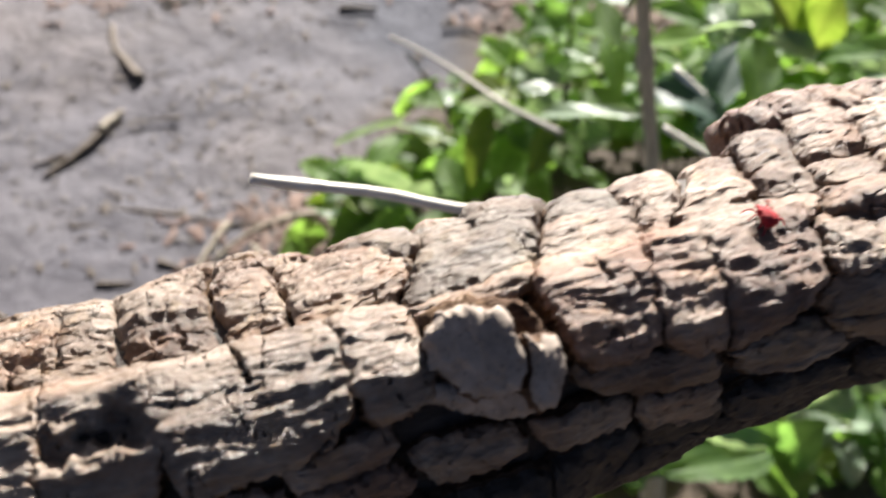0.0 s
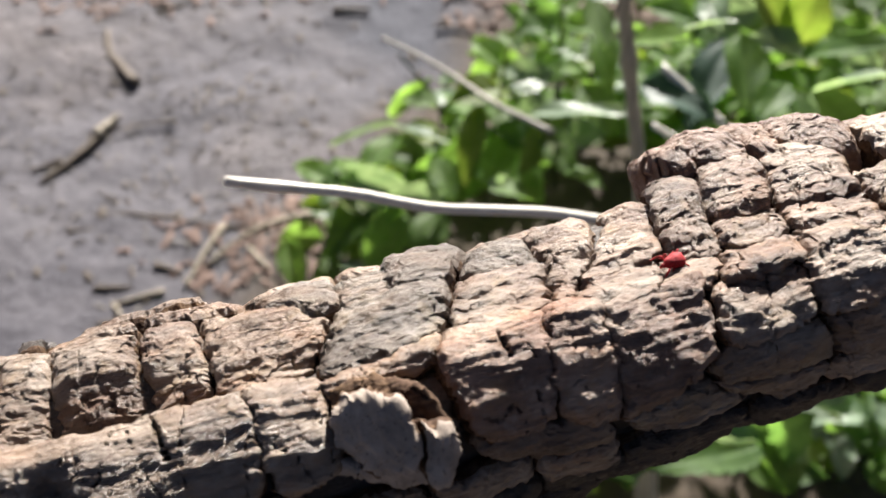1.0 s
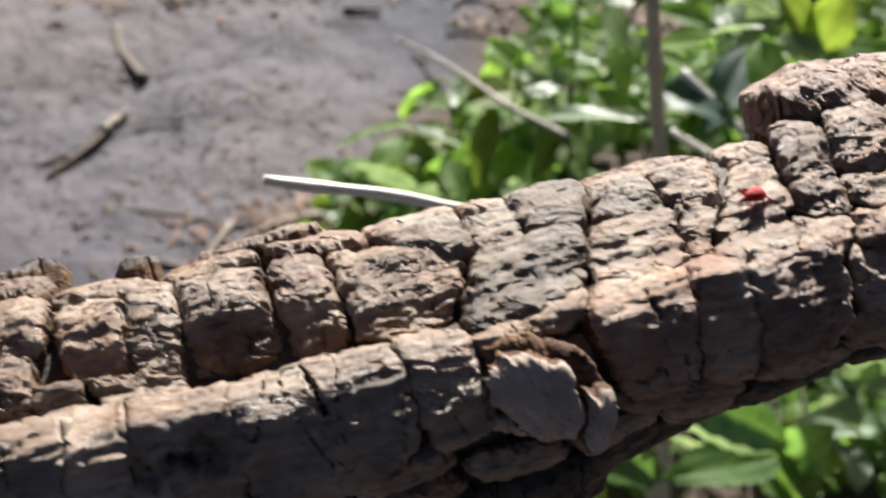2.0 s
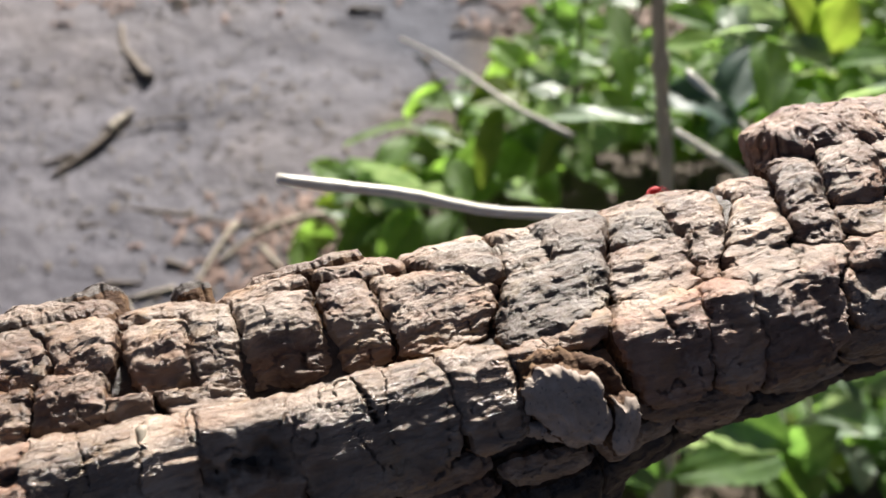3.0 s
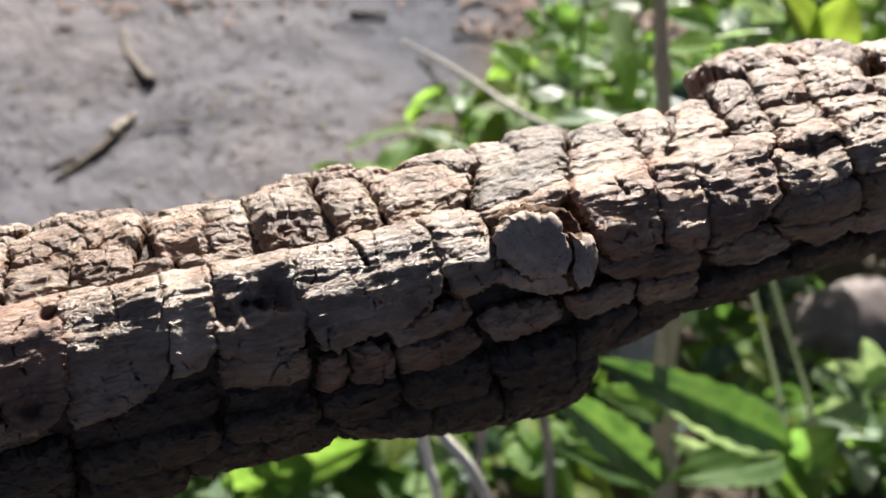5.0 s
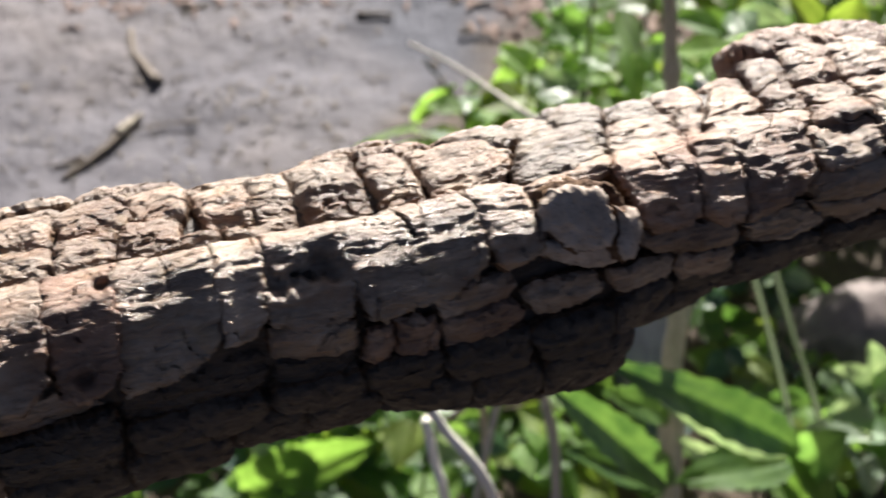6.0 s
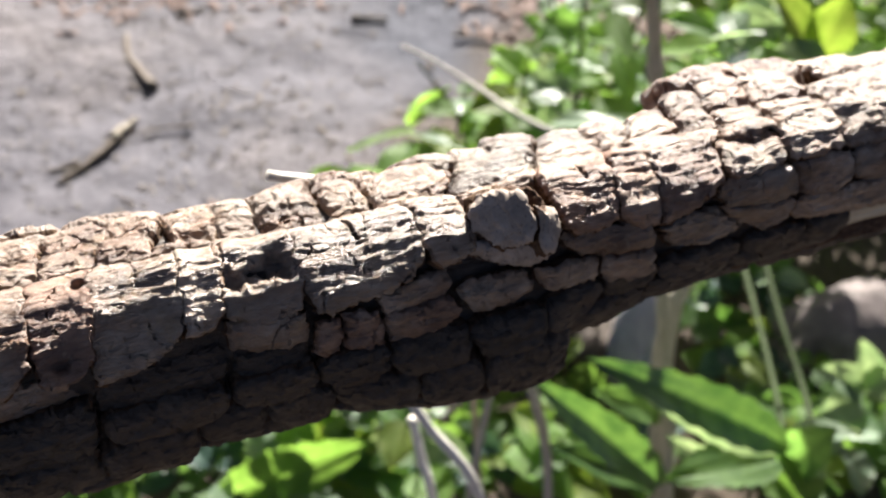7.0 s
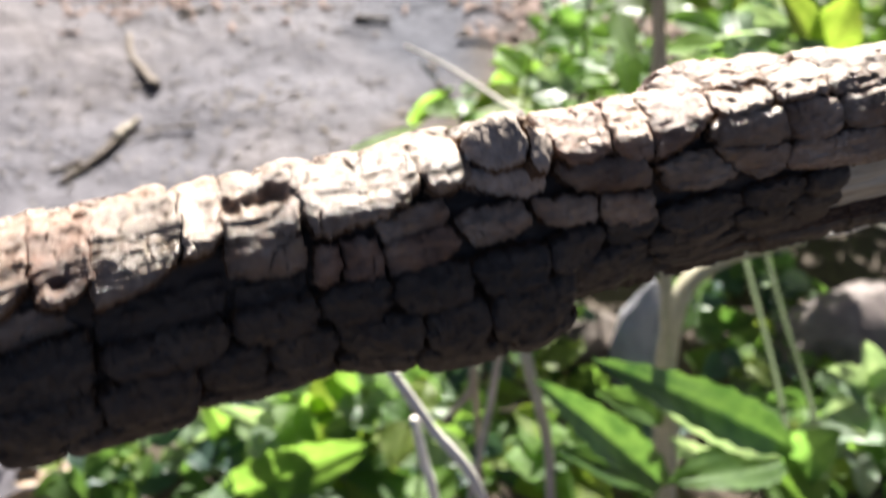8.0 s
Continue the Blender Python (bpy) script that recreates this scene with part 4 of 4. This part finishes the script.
def near_weed():
    weed = weed_thing("leafy_weed", (-0.08, 0.60, 0.0), "low green weed with broad sunlit leaves")
    blade(weed, (-0.250, 0.658, 0.013), (-0.099, 0.639, 0.133), 0.0624, 25, 1)
    blade(weed, (-0.206, 0.670, 0.024), (-0.118, 0.622, 0.088), 0.0404, -40, 2)
    blade(weed, (-0.128, 0.708, 0.033), (-0.141, 0.734, 0.145), 0.0568, 10, 3)
    blade(weed, (-0.103, 0.700, 0.024), (-0.097, 0.732, 0.114), 0.0304, 0, 3)
    blade(weed, (-0.133, 0.723, 0.077), (-0.182, 0.712, 0.124), 0.0299, -20, 1)
    blade(weed, (-0.164, 0.718, 0.072), (-0.247, 0.687, 0.127), 0.0200, -50, 2)
    blade(weed, (-0.241, 0.711, -0.005), (-0.275, 0.738, 0.095), 0.0309, 0, 1)
    blade(weed, (-0.260, 0.724, 0.009), (-0.317, 0.719, 0.047), 0.0314, -30, 2)
    blade(weed, (-0.325, 0.701, -0.014), (-0.380, 0.692, 0.020), 0.0314, -30, 1)
    blade(weed, (-0.357, 0.696, -0.019), (-0.411, 0.709, 0.038), 0.0251, -30, 2)


def low_weed():
    weed = weed_thing("leafy_weed", (0.08, 0.62, 0.0), "low green weed among dry straws")
    blade(weed, (0.101, 0.712, 0.033), (0.026, 0.668, 0.075), 0.0275, 10, 3)
    blade(weed, (0.063, 0.725, 0.047), (0.121, 0.636, 0.070), 0.0529, 0, 1)
    blade(weed, (-0.074, 0.733, 0.000), (-0.052, 0.663, 0.014), 0.0495, 0, 4)
    blade(weed, (-0.030, 0.804, 0.015), (0.022, 0.811, 0.079), 0.0390, -10, 4)
    blade(weed, (0.043, 0.774, 0.011), (0.099, 0.741, 0.035), 0.0256, 0, 0)


for grow in (centre_weed, far_weed, tall_weed, toothed_weed, clover_weed, near_weed, low_weed):
    grow()

SPOTS = [(-0.105, 1.074, 0.000), (-0.012, 1.177, 0.000), (0.071, 1.213, 0.000), (0.157, 1.263, 0.000), (0.212, 1.401, 0.000), (0.133, 1.433, 0.000), (0.259, 1.260, 0.000), (0.345, 1.272, 0.000), (0.442, 1.338, 0.000), (0.529, 1.455, 0.000), (0.590, 1.335, 0.000), (0.719, 1.547, 0.000), (0.608, 1.601, 0.000), (0.454, 1.553, 0.000), (0.336, 1.590, 0.000), (-0.164, 1.021, 0.000), (0.458, 1.205, 0.000), (0.588, 1.165, 0.000), (-0.116, 0.721, 0.000), (-0.189, 0.677, 0.000), (0.115, 0.680, 0.000), (0.330, 0.677, 0.000), (0.443, 0.675, 0.000), (0.505, 0.759, 0.000), (-0.050, 0.675, 0.000)]
for i, spot in enumerate(SPOTS):
    random_weed(spot, 0.10 + 0.10 * ((i * 37 % 10) / 10), 5, 0.075, i + 5, (1, 1, 2, 1, 0, 3))
    random_weed((spot[0] + 0.05, spot[1] + 0.04, 0.0), 0.08 + 0.06 * ((i * 53 % 10) / 10), 4, 0.06, i + 105, (1, 1, 2, 0))

for i, spot in enumerate([(0.286, 1.208, 0.000), (0.346, 1.170, 0.000), (0.409, 1.206, 0.000), (0.459, 1.168, 0.000), (0.524, 1.203, 0.000), (0.572, 1.165, 0.000), (0.639, 1.201, 0.000), (0.399, 1.339, 0.000), (0.529, 1.336, 0.000), (0.655, 1.348, 0.000), (0.272, 1.300, 0.000), (0.629, 1.452, 0.000), (0.167, 1.173, 0.000), (0.067, 1.116, 0.000)]):
    random_weed(spot, 0.20 + 0.16 * ((i * 29 % 10) / 10), 7, 0.085, i + 305, (1, 1, 2, 3, 0, 1))


# ---- straws, twigs and stones ----
def straw(points, r0, r1, label, mat=STRAW, name="dry_straw", knots=(), category="straw"):
    ob = rod(name, points, r0, r1, mat, None, 30, 10, 0.1, knots)
    return tagged(ob, label, category, "dry stalks")


straw([(-0.054, 0.232, 0.846), (-0.042, 0.234, 0.842), (-0.019, 0.236, 0.837), (0.005, 0.240, 0.827), (0.026, 0.247, 0.819), (0.045, 0.257, 0.808), (0.069, 0.269, 0.792), (0.117, 0.317, 0.741), (0.192, 0.399, 0.667), (0.311, 0.525, 0.566), (0.529, 0.669, 0.385), (0.849, 0.842, -0.005)], 0.0015, 0.0021, "bleached white dry stalk with a knot near its tip", STRAW, "dry_stalk", (0.085,))
straw([(-0.066, 1.150, 0.273), (-0.017, 1.117, 0.268), (0.034, 1.053, 0.275), (0.069, 0.954, 0.317), (0.124, 0.893, 0.327)], 0.0022, 0.0030, "weathered grey straw leaning over green leaves", GREY_STRAW)
straw([(0.204, 0.798, 0.478), (0.232, 0.777, 0.460), (0.260, 0.753, 0.442), (0.303, 0.731, 0.402), (0.42, 0.72, 0.36), (0.62, 0.72, 0.20), (0.80, 0.74, -0.005)], 0.0036, 0.0040, "pale dry straw leaning over green leaves")
straw([(0.206, 0.806, 0.405), (0.229, 0.793, 0.397), (0.254, 0.779, 0.389), (0.296, 0.762, 0.371), (0.42, 0.76, 0.33), (0.62, 0.77, 0.18), (0.78, 0.80, -0.005)], 0.0030, 0.0036, "second pale dry straw leaning beside a woody stem")
straw([(-0.036, 0.378, 0.580), (-0.015, 0.369, 0.543), (0.019, 0.357, 0.473), (0.029, 0.362, 0.254), (0.039, 0.407, -0.005)], 0.0030, 0.0030, "thick pale dry straw between weeds")
straw([(-0.026, 0.420, 0.481), (-0.020, 0.407, 0.453), (-0.012, 0.397, 0.413), (-0.002, 0.402, 0.224), (0.008, 0.447, -0.005)], 0.0033, 0.0033, "thick bleached straw between weeds")
straw([(0.033, 0.634, -0.005), (0.023, 0.589, 0.199), (0.013, 0.584, 0.362), (0.013, 0.571, 0.320), (-0.007, 0.572, 0.278)], 0.0032, 0.0028, "dry straw bent over at its end", PALE_TWIG)
straw([(0.037, 0.584, 0.361), (0.028, 0.567, 0.287), (0.014, 0.545, 0.179), (0.024, 0.550, 0.107), (0.034, 0.595, -0.005)], 0.0032, 0.0032, "dry straw between weeds", GREY_STRAW)
straw([(0.051, 0.558, 0.406), (0.061, 0.553, 0.358), (0.080, 0.551, 0.269), (0.090, 0.556, 0.152), (0.100, 0.601, -0.005)], 0.0045, 0.0045, "thick dry straw between weeds", GREY_STRAW)
straw([(0.309, 0.708, 0.369), (0.266, 0.694, 0.370), (0.231, 0.679, 0.370), (0.200, 0.656, 0.360), (0.187, 0.630, 0.334), (0.185, 0.608, 0.283), (0.199, 0.583, 0.143), (0.219, 0.593, 0.000)], 0.0075, 0.0105, "pale bent woody branch arching to the soil", WOODY, "bent_branch", (), "branch")

for points, r, mat in (
    ([(-0.485, 1.435, 0.000), (-0.517, 1.479, 0.000), (-0.544, 1.520, 0.000), (-0.562, 1.587, 0.000)], 0.0115, TWIG), ([(-0.515, 1.304, 0.002), (-0.537, 1.253, 0.002), (-0.577, 1.195, 0.002)], 0.0085, TWIG), ([(-0.517, 1.300, 0.004), (-0.507, 1.324, 0.004), (-0.494, 1.346, 0.004)], 0.011, PALE_TWIG), ([(-0.558, 1.245, 0.000), (-0.599, 1.224, 0.000)], 0.006, TWIG), ([(-0.402, 1.334, 0.002), (-0.451, 1.327, 0.002), (-0.500, 1.312, 0.002)], 0.0032, TWIG), ([(-0.483, 1.129, 0.000), (-0.402, 1.123, 0.000), (-0.296, 1.100, 0.000), (-0.217, 1.101, 0.000)], 0.004, TWIG), ([(-0.171, 1.121, 0.000), (-0.225, 1.108, 0.000), (-0.276, 1.072, 0.000), (-0.312, 1.024, 0.000)], 0.006, PALE_TWIG), ([(-0.299, 1.100, 0.000), (-0.319, 1.045, 0.000), (-0.334, 0.983, 0.000)], 0.006, PALE_TWIG),
    ([(-0.361, 0.978, 0.000), (-0.396, 0.966, 0.000), (-0.427, 0.954, 0.000)], 0.005, PALE_TWIG), ([(-0.423, 0.954, 0.000), (-0.398, 0.920, 0.000), (-0.367, 0.886, 0.000)], 0.004, PALE_TWIG), ([(-0.381, 1.025, 0.000), (-0.344, 1.012, 0.000)], 0.006, TWIG), ([(-0.455, 0.983, 0.000), (-0.407, 0.986, 0.000)], 0.006, TWIG), ([(-0.332, 1.381, 0.000), (-0.246, 1.412, 0.000)], 0.003, TWIG), ([(-0.180, 1.643, 0.000), (-0.116, 1.642, 0.000)], 0.007, TWIG), ([(-0.002, 1.590, 0.000), (0.055, 1.580, 0.000)], 0.005, TWIG),
    ([(-0.515, 1.093, 0.000), (-0.480, 1.098, 0.000)], 0.004, TWIG), ([(-0.259, 1.055, 0.000), (-0.228, 1.017, 0.000)], 0.006, PALE_TWIG), ([(-0.486, 1.646, 0.000), (-0.440, 1.671, 0.000)], 0.006, TWIG), ([(0.074, 1.562, 0.000), (0.120, 1.536, 0.000)], 0.005, PALE_TWIG), ([(-0.437, 0.916, 0.000), (-0.397, 0.934, 0.000)], 0.005, TWIG),
):
    ob = rod("twig", points, r * 0.85, r * 0.4, mat, None, 14, 8, 0.5)
    tagged(ob, "pale broken dry twig lying on bare soil" if mat is PALE_TWIG else "dark broken twig lying on bare soil", "twig", "twigs on the soil")


def stone(at, size, mat, label, seed):
    bm = bmesh.new()
    bmesh.ops.create_icosphere(bm, subdivisions=5, radius=1.0)
    for v in bm.verts:
        p = v.co.copy()
        d = 1 + 0.22 * noise.noise(p * 1.2 + Vector((seed, 0, 0))) + 0.07 * noise.noise(p * 3.5) + 0.02 * noise.noise(p * 12)
        v.co = Vector((p.x * size[0], p.y * size[1], p.z * size[2])) * d
    me = bpy.data.meshes.new("stone")
    bm.to_mesh(me)
    bm.free()
    me.materials.append(mat)
    me.polygons.foreach_set("use_smooth", [True] * len(me.polygons))
    ob = new("stone", me)
    ob.location = at
    tagged(ob, label, "stone", "stones")


stone((0.218, 0.837, 0.030), (0.036, 0.045, 0.135), ROCK, "smooth upright blue-grey stone behind a bent branch", 1.0)
stone((0.155, 0.881, 0.030), (0.05, 0.05, 0.03), BROWN_ROCK, "small dark stone half in the soil", 4.0)
stone((0.487, 0.868, 0.030), (0.10, 0.08, 0.085), PINK_ROCK, "rough pinkish-grey stone in the weeds", 8.0)

# ---- low weeds and dry leaves round the stones ----
for i, spot in enumerate([(0.345, 0.909, 0.000), (0.366, 0.873, 0.000), (0.312, 0.837, 0.000), (0.416, 0.910, 0.000), (0.435, 0.838, 0.000), (0.366, 0.988, 0.000), (0.440, 0.989, 0.000), (0.454, 0.804, 0.000), (-0.368, 0.676, 0.000), (-0.320, 0.691, 0.000), (-0.259, 0.670, 0.000), (-0.228, 0.715, 0.000), (-0.406, 0.650, 0.000), (-0.151, 0.657, 0.000), (-0.100, 0.732, 0.000), (-0.028, 0.703, 0.000), (0.060, 0.667, 0.000), (0.132, 0.817, 0.000), (0.108, 0.870, 0.000), (0.315, 0.947, 0.000), (-0.201, 0.763, 0.000), (-0.254, 0.762, 0.000), (-0.302, 0.730, 0.000), (0.010, 0.799, 0.000), (-0.064, 0.658, 0.000), (0.192, 0.736, 0.000), (0.324, 0.754, 0.000)]):
    random_weed(spot, 0.05 + 0.05 * ((i * 31 % 10) / 10), 4, 0.048 + 0.02 * (i % 3) / 3, i + 505, (0, 1, 2, 3, 0, 4))


def dry_leaf(at, turn, length, seed):
    """A curled dead leaf lying on the soil."""
    key = random.Random(seed)
    verts, faces = leaf_mesh(length, length * key.uniform(0.45, 0.7), 0, key.uniform(0.5, 1.1), seed)
    m = pose(at[0], at[1], at[2] + length * 0.14, key.uniform(-35, 35), key.uniform(-20, 5), turn)
    ob = mesh_object("dry_leaf", [m @ Vector(v) - Vector(at) for v in verts], faces, [DRY_LEAF])
    ob.location = at
    tagged(ob, "curled dead brown leaf lying on the soil", "leaf", "dead leaves")


for i, spot in enumerate([(-0.492, 0.689, 0.000), (-0.458, 0.728, 0.000), (-0.414, 0.683, 0.000), (-0.452, 0.660, 0.000), (-0.030, 0.794, 0.000), (-0.003, 0.815, 0.000), (-0.323, 0.706, 0.000), (-0.287, 0.684, 0.000), (-0.510, 0.727, 0.000), (-0.439, 0.705, 0.000), (-0.402, 0.713, 0.000), (0.119, 0.826, 0.000), (0.388, 0.948, 0.000)]):
    dry_leaf(spot, i * 67 % 360, 0.035 + 0.004 * (i * 7 % 6), 900 + i)


def scraps(name, label, category, spots, count, length, mat, seed):
    """Small broken scraps scattered round some spots on the soil, too many to count."""
    key = random.Random(seed)
    verts, faces = [], []
    for k in range(count):
        cx, cy, sx, sy = spots[k % len(spots)]
        x, y = cx + key.gauss(0, sx), cy + key.gauss(0, sy)
        a, l, w, tilt = key.uniform(0, 6.3), length * key.uniform(0.3, 1.0), length * key.uniform(0.15, 0.36), key.uniform(-0.4, 0.4)
        z = 0.010 * noise.noise(Vector((x, y, 0)) * 3) + 0.006 * noise.noise(Vector((x, y, 0)) * 9) - 0.003
        n = len(verts)
        for u, v, up in ((-1, -1, 0), (1, -0.7, tilt), (1, 0.8, tilt), (-1, 1, 0), (-0.2, 0, 0.5)):
            verts.append((x + l * u * math.cos(a) - w * v * math.sin(a), y + l * u * math.sin(a) + w * v * math.cos(a), z + 0.35 * length * abs(up) + 0.001))
        faces += [(n, n + 1, n + 4), (n + 1, n + 2, n + 4), (n + 2, n + 3, n + 4), (n + 3, n, n + 4)]
    ob = mesh_object(name, verts, faces, [mat], smooth=False)
    tagged(ob, label, category, kind="stuff")


scraps("leaf_litter", "reddish-brown scraps of dead leaves on bare soil", "leaf litter", ((0.24, 1.70, 0.12, 0.08),), 420, 0.022, LITTER, 12)
scraps("leaf_litter", "brown scraps of leaves and bark beside the weeds", "leaf litter", ((-0.20, 1.10, 0.05, 0.03), (-0.27, 1.05, 0.06, 0.05), (-0.14, 1.16, 0.04, 0.03)), 260, 0.016, LITTER, 13)
scraps("leaf_litter", "reddish dead leaf scraps at the soil's far edge", "leaf litter", ((-0.55, 1.74, 0.16, 0.06),), 200, 0.02, LITTER, 14)
scraps("soil_crumbs", "loose grey crumbs of soil lying on bare ground", "soil crumbs", ((-0.35, 1.25, 0.25, 0.22), (-0.55, 1.45, 0.2, 0.2)), 420, 0.009, CRUMB, 15)
scraps("soil_crumbs", "dark bits of twig and bark on bare ground", "debris", ((-0.4, 1.2, 0.25, 0.22), (-0.2, 1.4, 0.2, 0.2)), 150, 0.012, TWIG, 16)


def motions():
    walk(branch, [
        (0, pose(-0.00011, 0.10269, 0.93743, -42.79, -0.85, 18.30)),
        (0.3, pose(-0.00366, 0.10353, 0.93021, -43.98, -0.69, 17.89)),
        (0.5, pose(-0.00572, 0.10304, 0.93015, -42.66, -1.22, 17.42)),
        (0.7, pose(-0.00479, 0.10089, 0.93097, -39.09, -1.89, 17.55)),
        (1, pose(-0.00461, 0.09605, 0.92820, -35.83, -2.58, 17.20)),
        (1.2, pose(-0.00485, 0.09640, 0.92971, -36.27, -3.03, 16.52)),
        (1.5, pose(-0.00116, 0.09949, 0.93407, -29.60, -3.16, 17.64)),
        (1.8, pose(0.00067, 0.11080, 0.93027, -25.04, -2.44, 18.90)),
        (2, pose(0.00435, 0.10970, 0.92602, -23.20, -1.65, 19.26)),
        (2.2, pose(0.00566, 0.10910, 0.92244, -22.35, -1.66, 19.62)),
        (3.3, pose(0.00779, 0.12045, 0.91019, -27.22, 0.54, 20.56)),
        (3.5, pose(0.00760, 0.12349, 0.90806, -28.70, 0.71, 20.66)),
        (4, pose(0.00690, 0.13182, 0.90993, -29.97, 0.94, 21.12)),
        (4.2, pose(0.00562, 0.13725, 0.91210, -28.92, 0.51, 21.41)),
        (5.3, pose(0.00245, 0.14843, 0.91340, -37.60, 1.37, 21.15)),
        (5.5, pose(0.00520, 0.14804, 0.91177, -36.06, 1.60, 21.43)),
        (5.8, pose(0.01079, 0.15073, 0.91648, -32.84, 1.73, 22.35)),
        (6, pose(0.00626, 0.15353, 0.91607, -35.34, 1.68, 22.21)),
        (6.2, pose(-0.00097, 0.15543, 0.91081, -38.61, 1.46, 21.46)),
        (6.5, pose(-0.00079, 0.15889, 0.90774, -41.53, 1.90, 21.62)),
        (6.8, pose(0.00199, 0.16202, 0.89913, -42.11, 2.32, 21.89)),
        (7, pose(0.00414, 0.16652, 0.89765, -42.49, 2.21, 22.06)),
        (7.3, pose(0.00410, 0.16765, 0.90330, -52.07, 2.19, 21.76)),
        (7.5, pose(0.00527, 0.16862, 0.89899, -53.49, 3.31, 21.21)),
        (7.7, pose(0.00705, 0.17012, 0.89698, -58.09, 5.21, 22.00)),
        (7.9, pose(0.00163, 0.18498, 0.89946, -62.64, 4.50, 21.00)),
        (8, pose(0.00207, 0.18064, 0.89844, -58.83, 4.03, 22.24)),
    ])
    steps = ((0, 46.6, 149, -80), (0.3, 51.6, 137, -45), (0.7, 52.2, 136, -5), (1, 51.8, 136, 5), (1.2, 51.7, 131, 15), (1.5, 50.4, 124, -10), (1.8, 47.6, 122, 0), (2, 46.0, 118, 5), (2.1, 47.8, 115, 5), (2.2, 44.1, 121, 10), (2.45, 42.0, 104, -60), (2.75, 41.0, 76, -85), (3.1, 41.0, 36, -90), (3.6, 41.0, 18, -90), (8.0, 41.0, 10, -90))
    verts, faces = [], []
    for ob in branch.children:
        if ob.type == "MESH":
            n = len(verts)
            verts += [v.co.copy() for v in ob.data.vertices]
            faces += [tuple(n + i for i in p.vertices) for p in ob.data.polygons]
    skin = BVHTree.FromPolygons(verts, faces)
    rows, reach = [], []
    for i in range(81):
        s, a = (float(np.interp(i / 10, [r[0] for r in steps], [r[k] for r in steps])) for k in (1, 2))
        axis = on_branch(s, a, -rim(s, a))
        out = (on_branch(s, a) - axis).normalized()
        best = 0.0
        for ds in (-1.2, 0, 1.2):
            hit = skin.ray_cast(axis + Vector((ds * 0.001, 0, 0)) + out * 0.05, -out)
            best = max(best, 0.05 - hit[3])
        reach.append(best)
    for i in range(81):
        t = i / 10
        s, a, head = (float(np.interp(t, [r[0] for r in steps], [r[k] for r in steps])) for k in (1, 2, 3))
        scene.frame_set(frame(t))
        near = reach[max(i - 1, 0):i + 2]
        n = Vector((0, math.cos(radians(a)), math.sin(radians(a))))
        spot = on_branch(s, a, -rim(s, a)) + n * (sum(near) / len(near) - 0.0002)
        x = Vector((1, 0, 0))
        turn = Matrix((x, n.cross(x), n)).transposed().to_4x4() @ pose(0, 0, 0, 0, 0, head)
        rows.append((t, branch.matrix_basis @ Matrix.Translation(spot) @ turn))
    walk(mite, rows)
    scene.frame_set(1)


motions()
